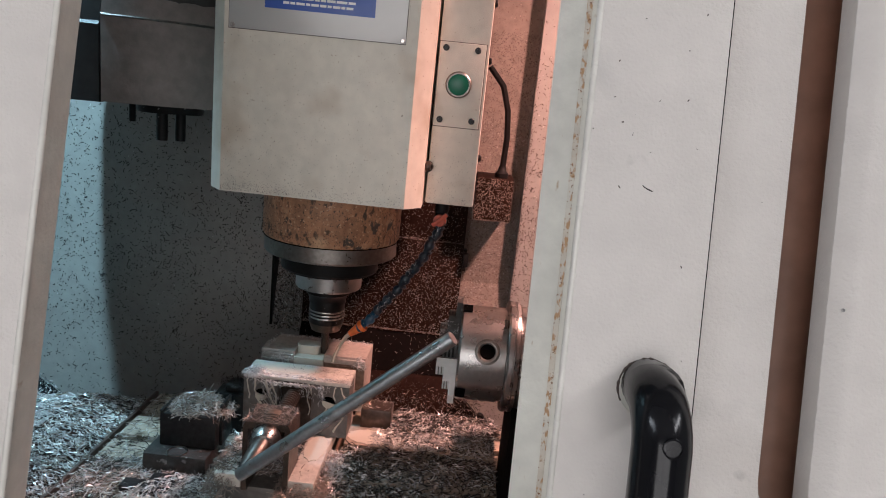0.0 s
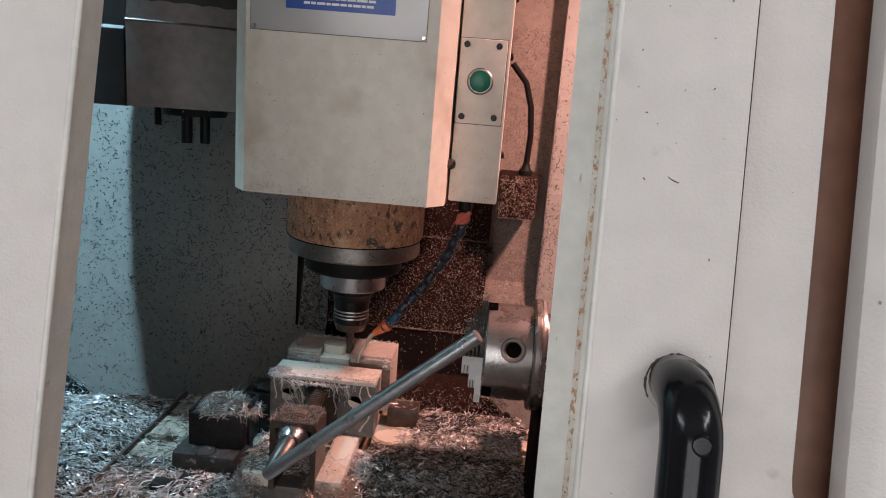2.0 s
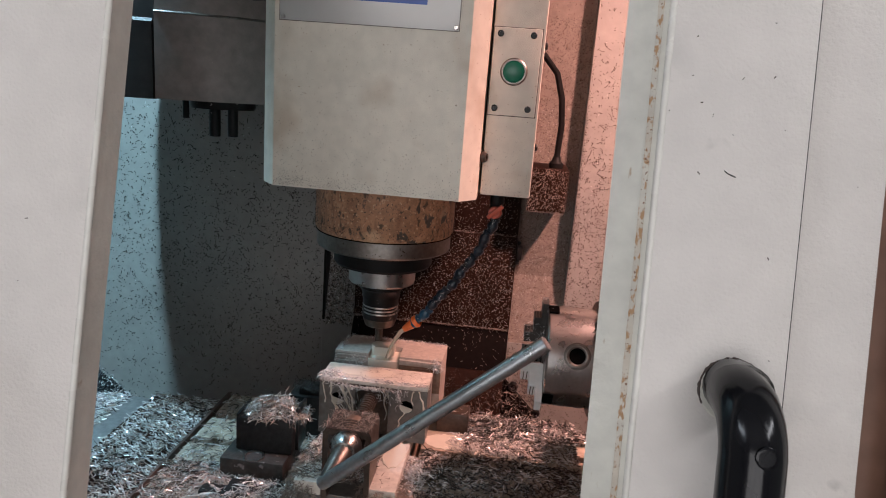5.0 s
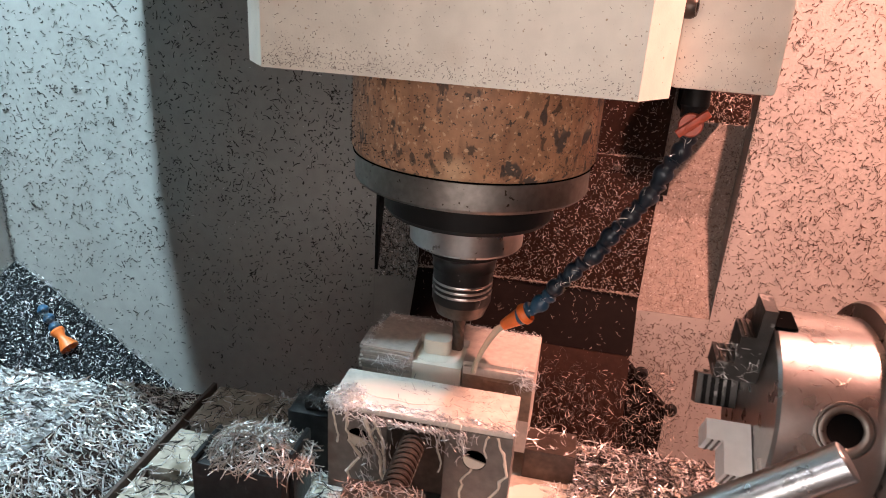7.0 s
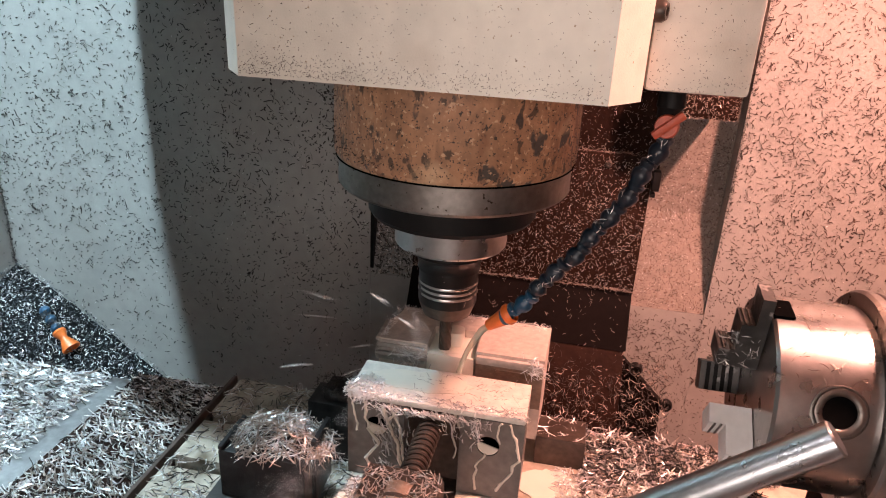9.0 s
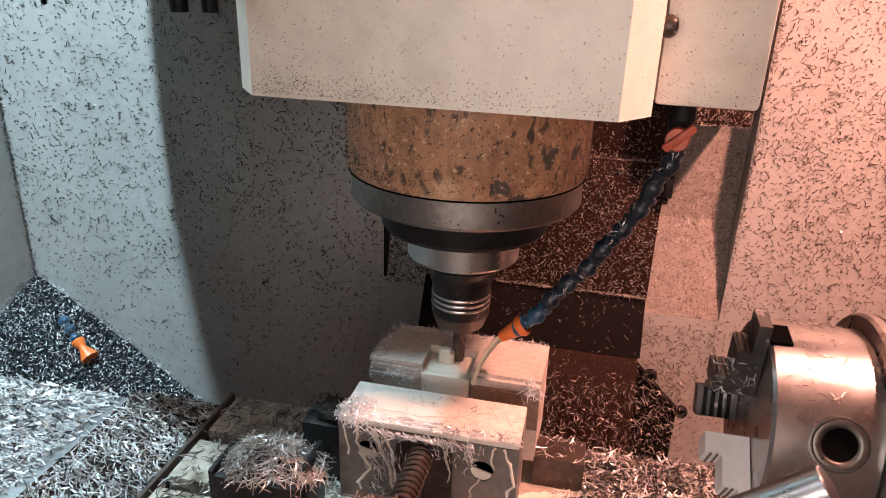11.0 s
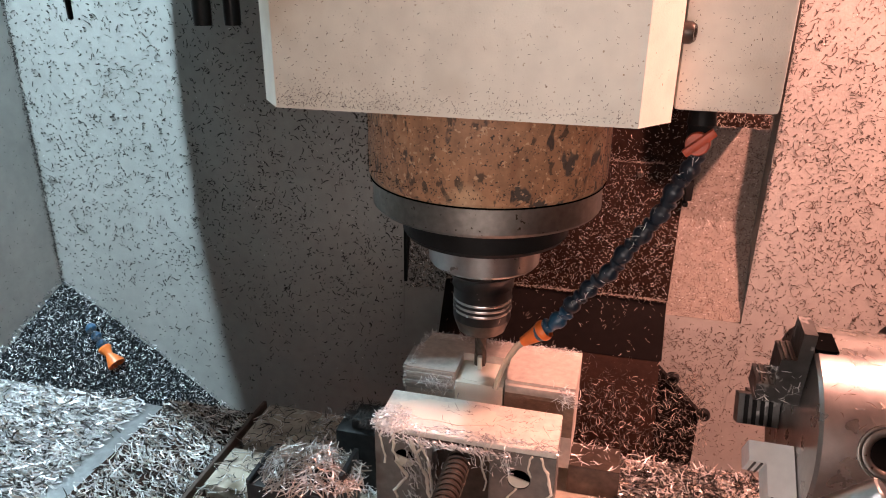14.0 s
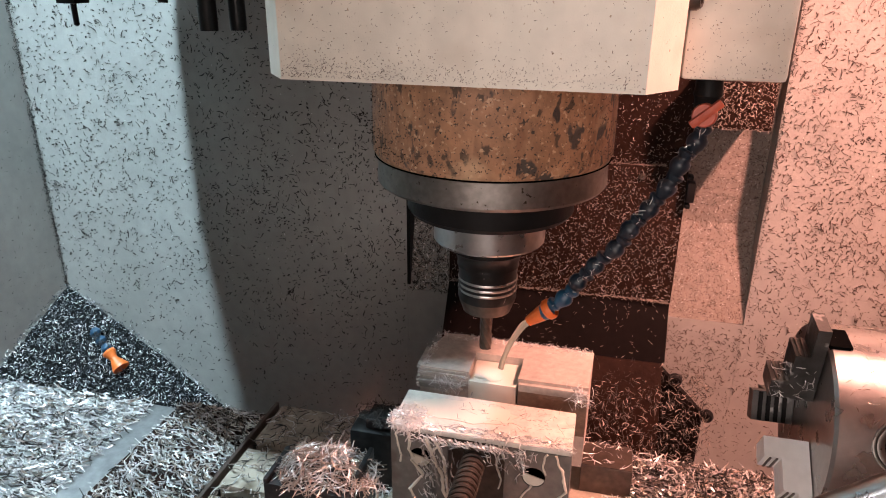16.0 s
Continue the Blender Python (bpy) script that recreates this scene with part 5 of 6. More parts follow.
add_chips("clamp_shavings", "shavings on the clamp behind the vise", chips(260, mound(-0.085, -0.018, 0.030, 0.018, -0.2800, 0.006), (0.006, 0.014), 0.0009, seed=10), CHIPDARK, ON_TABLE)
add_chips("clamp_shavings", "shavings lying on the clamp beside the vise jaw", chips(34, level(0.084, 0.123, -0.022, 0.007, -0.2948, 0.0008), (0.006, 0.015), 0.0009, lie=0.15, seed=17), CHIP, ON_TABLE)
add_chips("vise_shavings", "wet shavings along the edge of the vise jaw", chips(300, level(-0.056, 0.077, -0.1000, -0.090, VZ - 0.0004, 0.0006), (0.004, 0.010), 0.0008, 0.8, 0.12, 11, True, (1, -0.25, 0)), CHIP, ON_TABLE)
add_chips("vise_shavings", "tuft of shavings on the corner of the vise jaw", chips(380, mound(-0.044, -0.087, 0.016, 0.017, VZ - 0.002, 0.007), (0.004, 0.010), 0.0009, 0.8, 0.4, 12, True), CHIP, ON_TABLE)
add_chips("table_shavings", "bright shavings lying on the wet table rail", chips(420, level(0.105, 0.200, -0.071, -0.030, RZ, 0.0025), (0.006, 0.016), 0.0010, 1.2, 0.2, 89, True), CHIP, ON_TABLE)
add_chips("vise_shavings", "shavings on the screw bracket", chips(300, level(-0.020, 0.031, -0.207, -0.164, -0.2342, 0.0006), (0.005, 0.011), 0.0008, lie=0.08, seed=13), CHIPMID, ON_TABLE)
for k, (hx, hz, sx, sz, n) in enumerate(((-0.0255, -0.262, 0.0035, 0.016, 90), (-0.012, -0.266, 0.004, 0.012, 34), (0.021, -0.243, 0.005, 0.005, 26), (0.042, -0.245, 0.004, 0.006, 34), (0.006, -0.2365, 0.022, 0.0016, 170))):
    add_chips("vise_shavings", "wet shavings hanging on the front of the vise jaw", chips(n, lambda r: ((r.gauss(hx, sx), -0.0990 - abs(r.gauss(0, 0.0012)), min(r.gauss(hz, sz), -0.2350)), (0, -1, 0.1)), (0.003, 0.009), 0.0009, 0.8, 0.10, 140 + k, True, (0.9, 0, -0.5) if k == 4 else (0.3, 0, -1)), CHIP, ON_TABLE)
add_chips("vise_shavings", "shavings along the back edge of the rear jaw", chips(300, lambda r: ((r.uniform(-0.048, 0.084), 0.040 - abs(r.gauss(0, 0.005)), -0.2248 + abs(r.gauss(0, 0.0008))), (0, 0, 1)), (0.003, 0.009), 0.0006, lie=0.3, seed=81), CHIP, ON_TABLE)
add_chips("vise_shavings", "ragged shavings along the end of the rear jaw", chips(140, lambda r: ((-0.0535 + 0.004 * r.random(), r.uniform(-0.018, 0.038), -0.2255 + abs(r.gauss(0, 0.0015))), (-0.5, 0, 1)), (0.003, 0.010), 0.0006, lie=0.5, seed=82), CHIP, ON_TABLE)
add_chips("vise_shavings", "knot of shavings before the work", chips(70, lambda r: ((r.gauss(-0.027, 0.007), -0.0235 - abs(r.gauss(0, 0.002)), r.gauss(-0.236, 0.004)), (0, -1, 0.5)), (0.005, 0.013), 0.0007, lie=0.5, seed=83), CHIP, ON_TABLE)
add_chips("vise_shavings", "knot of shavings on the ledge of the rear jaw", chips(60, lambda r: ((r.gauss(0.077, 0.004), -0.0245 - abs(r.gauss(0, 0.002)), r.gauss(-0.230, 0.004)), (0, -1, 0.5)), (0.005, 0.012), 0.0008, lie=0.4, seed=84), CHIP, ON_TABLE)
add_chips("vise_shavings", "few shavings lying on the wet jaw top", chips(110, level(-0.010, 0.076, -0.095, -0.053, VZ + 0.0006, 0.0003), (0.004, 0.009), 0.0005, lie=0.08, seed=86), CHIPMID, ON_TABLE)
add_chips("chuck_shavings", "few shavings on the chuck", chips(70, lambda r: (lambda a, x: ((x, CY + 0.0549 * math.cos(a), CZ + 0.0549 * math.sin(a)), (0, math.cos(a), math.sin(a))))(r.uniform(1.0, 2.6), r.uniform(0.208, 0.256)), (0.002, 0.009), 0.0006, lie=0.1, seed=87), CHIPMID, ON_TABLE)
add_chips("chuck_shavings", "few bright shavings on the dark chuck jaw", chips(45, lambda r: ((r.uniform(0.179, 0.204), CY - 0.012 - 0.002 * r.random(), r.uniform(CZ + 0.018, CZ + 0.040)), (0, -1, 0.2)), (0.002, 0.007), 0.0006, lie=0.2, seed=88), CHIP, ON_TABLE)
add_chips("rotary_shavings", "shavings on the rotary head", chips(420, level(0.315, 0.50, -0.148, -0.035, -0.0900, 0.001), (0.006, 0.013), 0.0009, lie=0.2, seed=15), CHIP, ON_TABLE)

def clustered(x0, x1, z0, z1, z2, y, seed, share=0.42):
    """Places on a wall: some scattered, some in loose tufts, a few in tight knots."""
    c = random.Random(seed)
    tufts = [(c.uniform(x0, x1), c.triangular(z0, z1, z2), c.choice((0.003, 0.007, 0.012, 0.018))) for _ in range(320)]

    def spot(r):
        if r.random() < share:
            tx, tz, wide = tufts[int(r.random() ** 1.6 * len(tufts))]
            return (min(max(tx + r.gauss(0, wide), x0), x1), y - 0.001 * r.random(), tz + r.gauss(0, wide)), (0, -1, 0)
        return (r.uniform(x0, x1), y, r.triangular(z0, z1, z2)), (0, -1, 0)
    return spot


for x0, x1, z0, z1, z2, n, sd, wide, mat in ((-0.755, -0.17, -0.60, 0.25, -0.2, 4300, 20, 0.0021, CHIPDARK), (0.288, 0.75, -0.60, 0.30, -0.14, 8000, 21, 0.0014, CHIPBROWN)):
    for kind_of, share, length, thick, bend, part_seed in (("short dark flecks", 1.0, (0.0008, 0.0044), 1.1, 0.7, 0), ("thin curled dark shavings", 0.30, (0.0040, 0.0110), 0.75, 1.3, 50)):
        chip_heap("wall_shavings", f"{kind_of} stuck to the back wall", chips(int(n * share), clustered(x0, x1, z0, z1, z2, BACK - 0.0010, sd + part_seed, 0.36 if x0 < 0 else 0.14), length, wide * thick, bend, 0.12, seed=sd + part_seed), mat)
    chip_heap("wall_shavings", "pale shavings stuck to the back wall", chips(n // 14, lambda r: ((r.uniform(x0, x1), BACK - 0.0014, r.triangular(z0, z1, z2)), (0, -1, 0)), (0.001, 0.005), 0.0008, 1.0, 0.3, seed=sd + 10), CHIP)


def on_bent_plate(x0, x1, low, high):
    """Places on the bent sheet beside the column."""
    def spot(r):
        z = r.uniform(low, high)
        f = min(1.0, (z - low) / 0.125)
        return (r.uniform(x0, x1), BACK + 0.0005 + f * (RECESS - 0.0005) - 0.0010 - 0.002 * r.random() ** 3, z), (0, -1, 0.1)
    return spot


chip_heap("wall_shavings", "small dark shavings stuck to the column plate", chips(6000, on_bent_plate(0.1905, 0.2835, -0.335, 0.25), (0.0008, 0.0040), 0.0008, 0.9, 0.1, seed=22), CHIPBROWN)
chip_heap("wall_shavings", "fine glittering dust on the column plate", chips(1500, on_bent_plate(0.1905, 0.2835, -0.335, 0.10), (0.0008, 0.003), 0.0005, 0.9, 0.3, seed=46), CHIP)
chip_heap("wall_shavings", "small dark shavings stuck to the wall below the column plate", chips(900, clustered(0.192, 0.288, -0.60, -0.338, -0.36, BACK - 0.0010, 61), (0.0010, 0.0060), 0.0012, 1.0, 0.12, seed=61), CHIPBROWN)
chip_heap("trim_shavings", "shavings caught along the edge of the wall beside the column plate", chips(420, lambda r: ((0.2842 + 0.004 * r.random(), BACK - 0.0010, r.triangular(-0.34, 0.25, -0.15)), (0, -1, 0)), (0.0015, 0.006), 0.0008, 0.9, 0.2, seed=43), CHIPDARK)
chip_heap("side_wall_shavings", "dust and small shavings on the side wall", chips(1000, lambda r: ((-0.756, r.uniform(-0.2, BACK), r.uniform(-0.55, 0.25)), (1, 0, 0)), (0.002, 0.006), 0.0008, 0.8, 0.05, seed=23), CHIPDARK)
chip_heap("corner_dust", "line of shavings caught in the corner of the enclosure", chips(1100, lambda r: ((-0.757 + abs(r.gauss(0, 0.003)), BACK - abs(r.gauss(0, 0.003)), r.uniform(-0.42, 0.25)), (1, -1, 0)), (0.002, 0.006), 0.0010, 0.8, 0.5, seed=33), CHIPDARK)
for mat, n, sd, wide in ((CHIPMID, 3300, 24, 0.0009), (CHIP, 500, 39, 0.0007), (CHIPDARK, 1200, 34, 0.0010)):
    chip_heap("cover_dust", "fine shavings clinging to the upper way cover", chips(n // 2, lambda r: ((r.uniform(-0.097, 0.187), 0.3370 - abs(r.gauss(0, 0.0008)), -0.128 + 0.215 * r.random() ** 1.3), (0, -1, 0.2)), (0.0010, 0.0040), wide, 0.9, 0.2, seed=sd), mat)
    chip_heap("cover_dust", "fine shavings clinging thickly to the brown way cover", chips(n, lambda r: ((r.uniform(-0.097, 0.187), 0.3290 - abs(r.gauss(0, 0.0008)), -0.304 + 0.172 * r.random()), (0, -1, 0.2)), (0.0010, 0.0040), wide, 0.9, 0.2, seed=sd + 60), mat)
for z, y, n, sd in ((-0.1295, 0.3335, 300, 47), (-0.3050, 0.3300, 420, 48)):
    chip_heap("cover_dust", "line of shavings on the ledge of the way cover", chips(n, lambda r: ((r.uniform(-0.097, 0.187), y - 0.004 * r.random(), z + abs(r.gauss(0, 0.0012))), (0, -0.5, 1)), (0.002, 0.008), 0.0008, 1.0, 0.4, seed=sd, solid=True, flow=(1, 0, 0)), CHIPMID)
chip_heap("cover_dust", "few shavings on the smooth sloping plate", chips(160, lambda r: (lambda v: ((r.uniform(-0.095, 0.186), 0.331 - 0.040 * v, -0.307 - 0.064 * v), (0, -0.85, 0.5)))(r.random()), (0.002, 0.006), 0.0007, 0.9, 0.2, seed=35), CHIPMID)
chip_heap("plug_dust", "shavings caked on the cable plug", chips(700, lambda r: ((r.uniform(0.197, 0.263), 0.284 - abs(r.gauss(0, 0.0008)), r.uniform(-0.073, 0.0)), (0, -1, 0.2)), (0.0015, 0.0050), 0.0008, 0.9, 0.3, seed=36), CHIPMID)
for mat, n, sd in ((CHIPDARK, 2300, 25), (CHIPMID, 700, 29), (CHIP, 420, 45)):
    chip_heap("recess_shavings", "shavings caught in the column recess", chips(n, on_bent_plate(-0.1660, -0.1020, -0.337, -0.02), (0.002, 0.008), 0.0015, 0.8, 0.3, seed=sd), mat)
for mat, n, sd in ((CHIPDARK, 2600, 26), (CHIPMID, 1300, 37)):
    chip_heap("foot_shavings", "shavings piled at the foot of the way cover", chips(n, lambda r: (lambda x, v: ((x, 0.292 - 0.10 * v, -0.385 - 0.10 * v + abs(r.gauss(0, 0.005))), (0, -0.7, 0.7)))(r.uniform(-0.06, 0.245), r.random()), (0.003, 0.009), 0.0010, seed=sd), mat)

# corner heap of fine swarf with a lost hose end


def heap_z(x, y):
    """Height of the swarf in the corner."""
    u, v = (x + 0.757) / 0.41, (BACK - y) / 0.40
    return -0.405 - 0.30 * (u ** 1.1 + 0.55 * v)


heap = bmesh.new()
grid = [[heap.verts.new((-0.757 + 0.48 * i / 24, BACK - 0.42 * j / 20, max(heap_z(-0.757 + 0.48 * i / 24, BACK - 0.42 * j / 20), -0.749) + 0.006 * noise.noise((i * 0.7, j * 0.7, 3.0)))) for j in range(21)] for i in range(25)]
for i in range(24):
    for j in range(20):
        heap.faces.new((grid[i][j], grid[i + 1][j], grid[i + 1][j + 1], grid[i][j + 1]))
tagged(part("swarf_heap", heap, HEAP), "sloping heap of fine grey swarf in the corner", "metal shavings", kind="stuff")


def heap_spot(r):
    x, y = -0.757 + 0.48 * r.random(), BACK - 0.36 * r.random()
    return (x, y, max(heap_z(x, y), -0.748) + 0.0075 + abs(r.gauss(0, 0.003))), (0.4, -0.5, 0.8)


chip_heap("swarf_shavings", "fine glittering swarf over the corner heap", chips(17000, heap_spot, (0.002, 0.0055), 0.0016, 1.2, 0.5, seed=27), CHIPBLUE)
chip_heap("swarf_shavings", "pale shavings over the corner heap", chips(9000, heap_spot, (0.002, 0.0055), 0.0017, 1.2, 0.5, seed=28), CHIP)
lost = thing("hose_end", "broken off blue hose end with an orange nozzle on the swarf", "hose")
LP = Vector((-0.640, 0.297, heap_z(-0.640, 0.297) + 0.016))
ld = Vector((0.75, -0.25, -0.60)).normalized()
bm = bmesh.new()
lathe(bm, [(0, -0.0015), (0.0095, -0.0008), (0.0105, 0.0024), (0.0060, 0.012), (0.0060, 0.015), (0.0135, 0.032), (0.0135, 0.0345), (0.0095, 0.0345), (0, 0.024)], axis_matrix(LP - ld * 0.012, ld), 22, False)
part("nozzle", bm, ORANGE, lost, "flared orange nozzle")
for k in range(3):
    bm = bmesh.new()
    lathe(bm, [(0.0045, -0.010), (0.0082, -0.005), (0.0085, -0.001), (0.0056, 0.0024), (0, 0.003)], axis_matrix(LP - ld * (0.015 + 0.012 * k) + Vector((-0.003 * k, 0.002 * k, 0.003 * k + 0.001)), ld), 18, False)
    part("hose_segment", bm, BLUEPL, lost)
chip_heap("swarf_shavings", "swarf lying over the lost hose end", chips(90, lambda r: (lambda q: ((q.x + r.gauss(0, 0.004), q.y - 0.004 + r.gauss(0, 0.003), q.z + 0.0085 + abs(r.gauss(0, 0.001))), (0.2, -0.5, 0.8)))(LP - ld * r.uniform(0.012, 0.046)), (0.002, 0.0055), 0.0014, 1.2, 0.5, seed=91), CHIPBLUE)


# shavings thrown off by the cutter: lying on the table, flung from the work through the air, then lying on the table again
THROWN = []
CUTTER = Vector((0.008, -0.012, -0.222))


def ragged_flake(bm, r, long):
    """A torn curl of aluminium: a bent blade with a few barbs, along x."""
    def blade(base, direction, bend, length, wide):
        side = direction.orthogonal().normalized()
        side.rotate(Matrix.Rotation(r.uniform(0, 6.28), 3, direction))
        pts = [base + direction * (length * k / 6) + side * (bend * math.sin(math.pi * k / 6) + r.uniform(-0.06, 0.06) * length) for k in range(7)]
        tube(bm, pts, [wide * f * r.uniform(0.7, 1.2) for f in (0.25, 0.7, 1.0, 0.9, 0.8, 0.5, 0.15)], 4)
        return pts
    spine = blade(Vector((-long / 2, 0, 0)), Vector((1, 0, 0)), r.uniform(-0.25, 0.25) * long, long, 0.0007 + 0.036 * long)
    for _ in range(r.randint(2, 5)):
        at = spine[r.randint(1, 5)]
        way = Vector((r.uniform(-0.8, 0.8), r.gauss(0, 1), r.gauss(0, 1))).normalized()
        blade(at, way, r.uniform(-0.2, 0.2) * long, long * r.uniform(0.15, 0.42), 0.0004 + 0.015 * long)


def thrown_shaving(peak, at, long, seed):
    r = random.Random(seed)
    bm = bmesh.new()
    ragged_flake(bm, r, long)
    ob = tagged(part("flying_shaving", bm, CHIP, smooth=False), "torn curl of bright aluminium thrown from the cutter", "metal shaving", "thrown shavings")
    start = Vector((-0.150 + 0.030 * r.random(), -0.236 + 0.050 * r.random(), -0.3440))
    rest = Vector((r.uniform(-0.20, -0.09) if peak.x < 0.05 else r.uniform(0.14, 0.20), r.uniform(-0.22, -0.10), -0.3440))
    tilt, spin, turn = r.uniform(-70, 70), r.uniform(-60, 60), r.uniform(-40, 40)
    fly = peak - CUTTER
    path = ((0.0, start, 0.0), (at - 0.16, start, 0.0), (at - 0.07, CUTTER + fly * 0.08, 0.5), (at - 0.03, CUTTER + fly * 0.93, 0.95), (at + 0.03, peak + fly * 0.06, 1.05), (at + 0.10, peak + fly * 0.50 + Vector((0, -0.01, -0.035)), 1.4), (at + 0.22, rest, 1.6), (16.0, rest, 1.6))
    THROWN.append((ob, [(t, pose(p.x, p.y, p.z, spin * f, tilt * f, turn)) for t, p, f in path]))


for k, (px, pz, long) in enumerate(((-0.036, -0.135, 0.028), (-0.006, -0.151, 0.024), (0.008, -0.142, 0.022), (-0.023, -0.172, 0.026), (0.007, -0.191, 0.024), (-0.005, -0.202, 0.024), (-0.014, -0.215, 0.016), (0.037, -0.139, 0.018), (0.014, -0.119, 0.012), (0.128, -0.095, 0.016), (0.142, -0.157, 0.022), (0.140, -0.175, 0.018), (0.177, -0.087, 0.022), (0.152, -0.202, 0.014))):
    thrown_shaving(Vector((px, -0.05, pz)), 1.0, long, 100 + k)
for k, (px, pz, long) in enumerate(((-0.112, -0.185, 0.046), (-0.161, -0.221, 0.044), (-0.045, -0.164, 0.034), (-0.025, -0.169, 0.026), (-0.001, -0.167, 0.03), (0.017, -0.167, 0.032), (0.021, -0.113, 0.024), (-0.085, -0.264, 0.04), (0.121, -0.203, 0.03), (-0.043, -0.225, 0.018), (-0.074, -0.111, 0.03), (-0.058, -0.134, 0.018), (0.000, -0.184, 0.026), (-0.100, -0.294, 0.03))):
    thrown_shaving(Vector((px, -0.05, pz)), 6.5, long, 650 + k)
for k, (px, pz, long) in enumerate(((-0.023, -0.089, 0.026), (0.009, -0.108, 0.024), (0.002, -0.118, 0.022), (-0.051, -0.127, 0.016), (-0.059, -0.164, 0.018), (-0.110, -0.181, 0.014), (-0.015, -0.149, 0.02), (-0.015, -0.179, 0.022), (-0.017, -0.185, 0.018), (0.020, -0.159, 0.03), (0.079, -0.168, 0.032), (0.005, -0.204, 0.022), (-0.039, -0.214, 0.02), (-0.034, -0.224, 0.018), (-0.053, -0.242, 0.014), (-0.088, -0.207, 0.014), (-0.072, -0.215, 0.012), (0.053, -0.210, 0.02), (0.117, -0.206, 0.026), (-0.010, -0.204, 0.02))):
    thrown_shaving(Vector((px, -0.05, pz)), 8.0, long, 800 + k)
# a dense burst close to the cutter
burst = random.Random(12)
for k in range(11):
    thrown_shaving(Vector((burst.uniform(-0.048, 0.036), -0.05, burst.uniform(-0.186, -0.146))), 6.5, burst.uniform(0.018, 0.034), 680 + k)


def sprayed_shaving(at, angle, reach, seed):
    """A thin straight splinter that leaves the cutter like a spark and falls on the table."""
    r = random.Random(seed)
    bm = bmesh.new()
    long = r.uniform(0.016, 0.044)
    tube(bm, [(-long / 2, 0, 0), (-long / 6, 0, 0.0006), (long / 6, 0, 0.0007), (long / 2, 0, 0)], [0.0003, 0.0008, 0.0008, 0.0003], 5)
    ob = tagged(part("flying_splinter", bm, CHIP, smooth=False), "thin bright aluminium splinter thrown from the cutter", "metal shaving", "thrown splinters")
    way = Vector((-math.cos(radians(angle)), r.uniform(-0.25, 0.15), math.sin(radians(angle))))
    start = Vector((-0.150 + 0.030 * r.random(), -0.236 + 0.050 * r.random(), -0.3460))
    rest = Vector((r.uniform(-0.20, -0.10), r.uniform(-0.24, -0.10), -0.3460))
    drop = Vector((0, 0, -0.35 * reach * reach / 0.2))
    out = CUTTER + way * reach + drop
    lean = angle - 25 * reach / 0.2
    path = ((0.0, start, 0.0), (at - 0.14, start, 0.0), (at - 0.06, CUTTER + way * 0.02, angle), (at - 0.03, CUTTER + way * reach * 0.85 + drop * 0.7, lean), (at + 0.04, out + way * reach * 0.12 + drop * 0.4, lean), (at + 0.10, out + way * reach * 0.7 + drop * 2.0, lean - 25), (at + 0.20, rest, 0.0), (16.0, rest, 0.0))
    THROWN.append((ob, [(t, pose(p.x, p.y, p.z, 0, a, 0)) for t, p, a in path]))


spray = random.Random(31)
for begin, end, count, low, high in ((2.88, 3.14, 48, -30, 32), (8.98, 9.20, 22, -20, 60), (13.44, 13.56, 12, -5, 50)):
    for k in range(count):
        sprayed_shaving(spray.uniform(begin, end), spray.uniform(low, high), spray.uniform(0.035, 0.16), int(begin * 100) + 1000 + k)


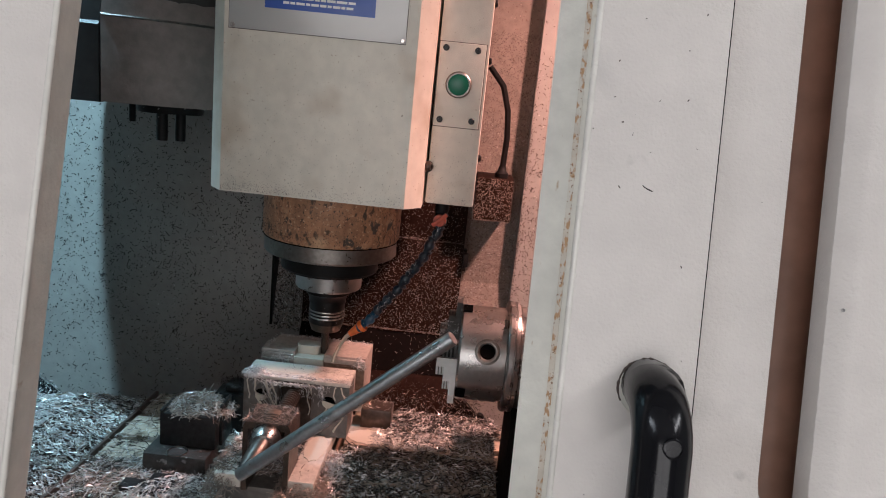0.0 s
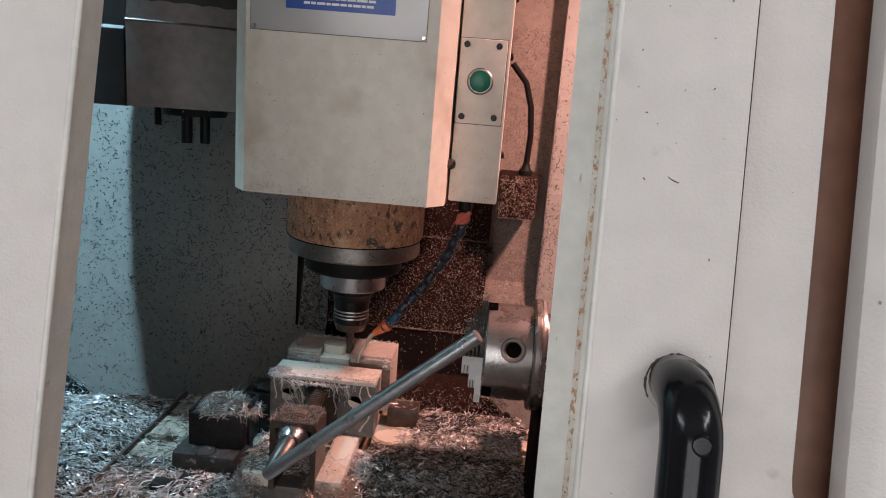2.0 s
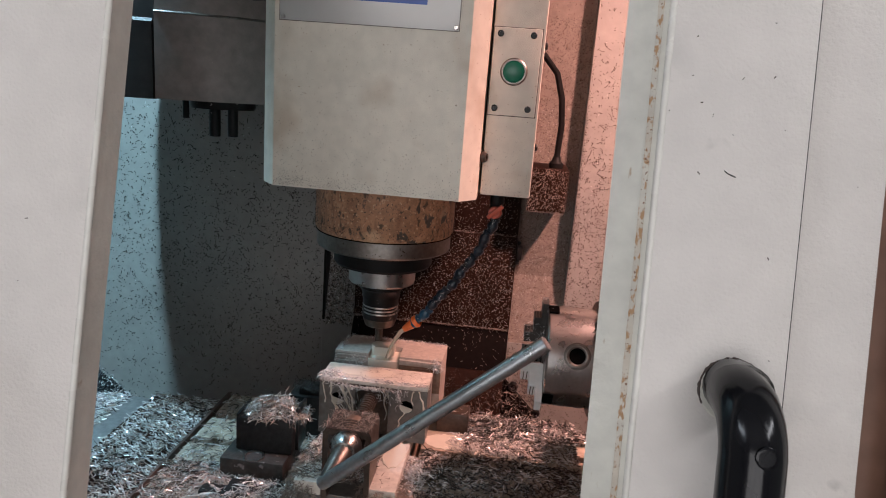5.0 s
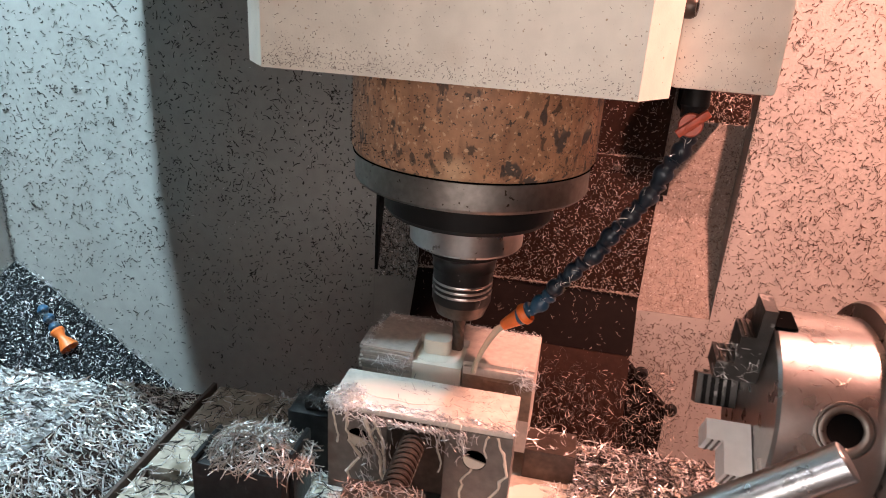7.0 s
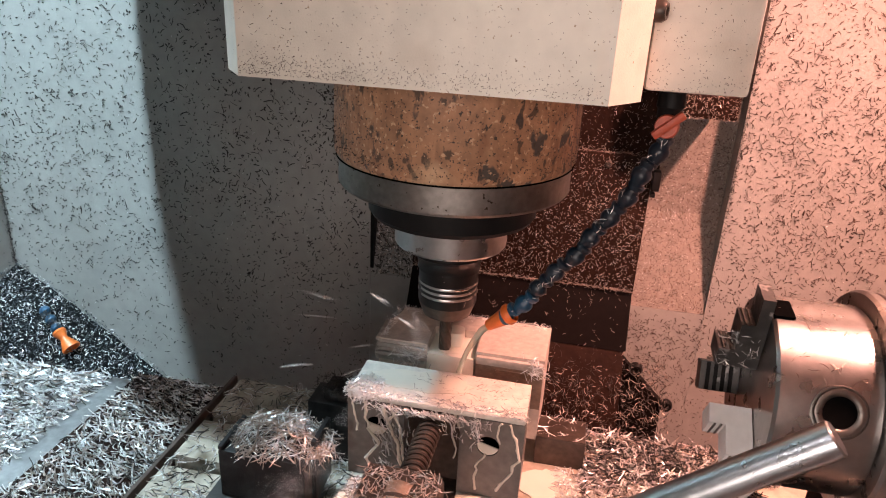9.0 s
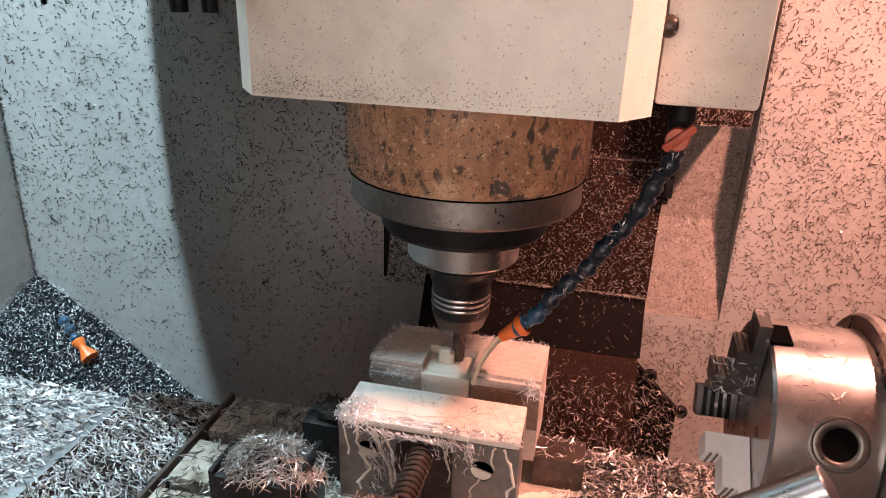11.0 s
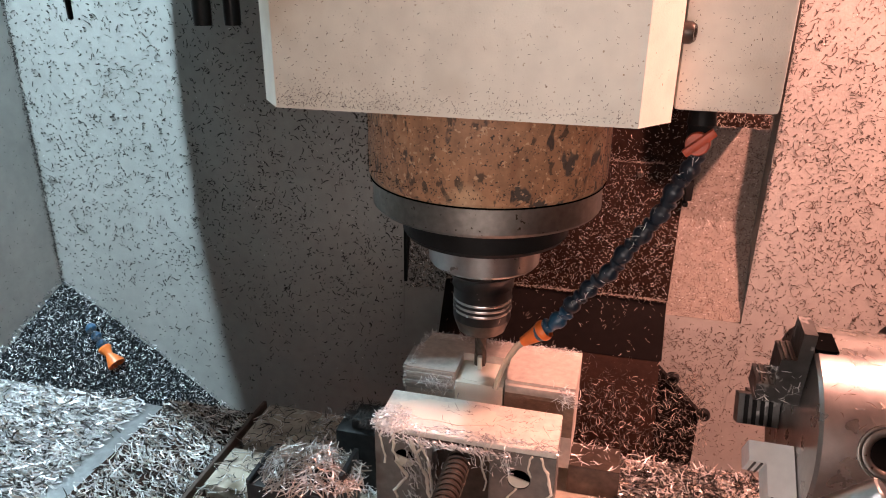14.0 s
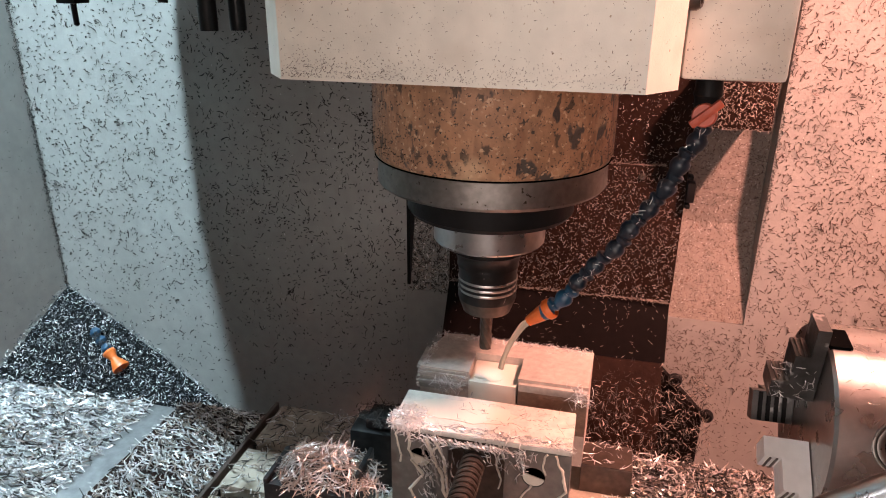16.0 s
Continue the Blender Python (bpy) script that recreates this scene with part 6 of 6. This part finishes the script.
# ---------------------------------------------------------------- motion keys
TABLE = [
    (0, -0.0132, -0.0032), (0.5, 0.0113, 0.0122), (1, 0.0277, -0.0059), (1.5, 0.0044, -0.0200), (2, -0.0122, -0.0030),
    (2.5, 0.0118, 0.0099), (3, 0.0263, -0.0106), (3.25, 0.0160, -0.0190), (3.5, 0.0040, -0.0205), (3.75, -0.0090, -0.0130),
    (3.95, -0.0130, -0.0030), (4.15, -0.0060, 0.0090), (4.4, 0.0110, 0.0120), (4.65, 0.0220, 0.0060), (4.82, 0.0250, -0.0060),
    (5, 0.0170, -0.0170), (5.3, -0.0022, -0.0167), (5.4, -0.0097, -0.0165), (5.5, -0.0082, -0.0048), (5.6, -0.0128, -0.0027),
    (5.7, -0.0100, 0.0053), (5.8, -0.0051, 0.0102), (6, 0.0066, 0.0131), (6.3, 0.0188, 0.0027), (6.5, 0.0218, -0.0089),
    (6.8, 0.0040, -0.0140), (7, -0.0082, -0.0091), (7.1, -0.0118, -0.0019), (7.2, -0.0107, 0.0057), (7.3, -0.0078, 0.0100),
    (7.4, -0.0025, 0.0124), (7.5, 0.0042, 0.0107), (7.6, 0.0085, 0.0112), (7.7, 0.0150, 0.0110), (7.8, 0.0193, 0.0055),
    (7.9, 0.0210, -0.0007), (8, 0.0198, -0.0074), (8.1, 0.0134, -0.0119), (8.2, 0.0063, -0.0132), (8.3, 0.0004, -0.0124),
    (8.4, -0.0040, -0.0110), (8.5, -0.0080, -0.0065), (8.7, -0.0063, 0.0049), (9, 0.0099, 0.0114), (9.2, 0.0155, 0.0052),
    (9.35, 0.0195, -0.0010), (9.5, 0.0170, -0.0080), (9.7, 0.0060, -0.0125), (9.9, -0.0040, -0.0100), (10, -0.0060, -0.0020),
    (10.15, -0.0040, 0.0060), (10.35, 0.0070, 0.0100), (10.5, 0.0150, 0.0060), (10.6, 0.0170, -0.0010), (10.75, 0.0110, -0.0090),
    (10.95, 0.0000, -0.0090), (11.05, -0.0030, -0.0020), (11.18, 0.0000, 0.0050), (11.3, 0.0053, 0.0072), (11.4, 0.0098, 0.0070),
    (11.5, 0.0145, 0.0045), (11.6, 0.0154, 0.0013), (11.7, 0.0134, -0.0032), (11.8, 0.0080, -0.0076), (11.9, 0.0038, -0.0096),
    (12, -0.0010, -0.0083), (12.1, -0.0017, -0.0022), (12.2, 0.0021, 0.0007), (12.3, 0.0067, 0.0028), (12.4, 0.0116, 0.0031),
    (12.5, 0.0150, 0.0011), (12.6, 0.0142, -0.0056), (12.7, 0.0083, -0.0107), (12.8, 0.0029, -0.0085), (12.9, -0.0012, -0.0030),
    (13, -0.0006, 0.0000), (13.1, 0.0027, 0.0012), (13.2, 0.0056, 0.0020), (13.3, 0.0083, 0.0030), (13.4, 0.0100, 0.0030),
    (13.5, 0.0119, 0.0024), (13.6, 0.0125, 0.0004), (13.7, 0.0116, -0.0038), (13.8, 0.0102, -0.0062), (13.9, 0.0088, -0.0080),
    (14, 0.0077, -0.0089), (14.1, 0.0047, -0.0079), (14.2, 0.0025, -0.0064), (14.3, 0.0008, -0.0050), (14.4, 0.0002, -0.0030),
    (14.5, 0.0000, 0.0000), (14.6, -0.0009, -0.0003), (14.7, -0.0002, -0.0004), (14.8, 0.0039, 0.0012), (14.9, 0.0084, 0.0032),
    (15, 0.0113, 0.0037), (15.1, 0.0127, 0.0033), (15.2, 0.0135, 0.0004), (15.3, 0.0138, -0.0023), (15.4, 0.0135, -0.0042),
    (15.5, 0.0133, -0.0046), (15.7, 0.0129, -0.0048), (16, 0.0141, -0.0050),
]
LIFT = [(0.0, 0.0), (15.45, 0.0), (15.5, 0.001), (15.6, 0.0105), (15.7, 0.0190), (16.0, 0.0191)]


BOSS_AT = (0.0028, 0.0008)


def motions():
    for ob, cut in BOSS:
        walk(ob, [(t, pose(*BOSS_AT, dz)) for t, dz in ((0.0, 0.0), (cut - 0.3, 0.0), (cut, -0.006), (cut + 0.3, -0.0140), (16.0, -0.0140))])
    for ob in ON_TABLE:
        walk(ob, [(t, Matrix.Translation((dx, dy, 0))) for t, dx, dy in TABLE])
    for ob in ON_SADDLE:
        walk(ob, [(t, Matrix.Translation((0, dy, 0))) for t, dx, dy in TABLE])
    for ob, rows in THROWN:
        walk(ob, rows)
    for ob in ON_HEAD:
        walk(ob, [(t, Matrix.Translation((0, 0, dz))) for t, dz in LIFT])


motions()
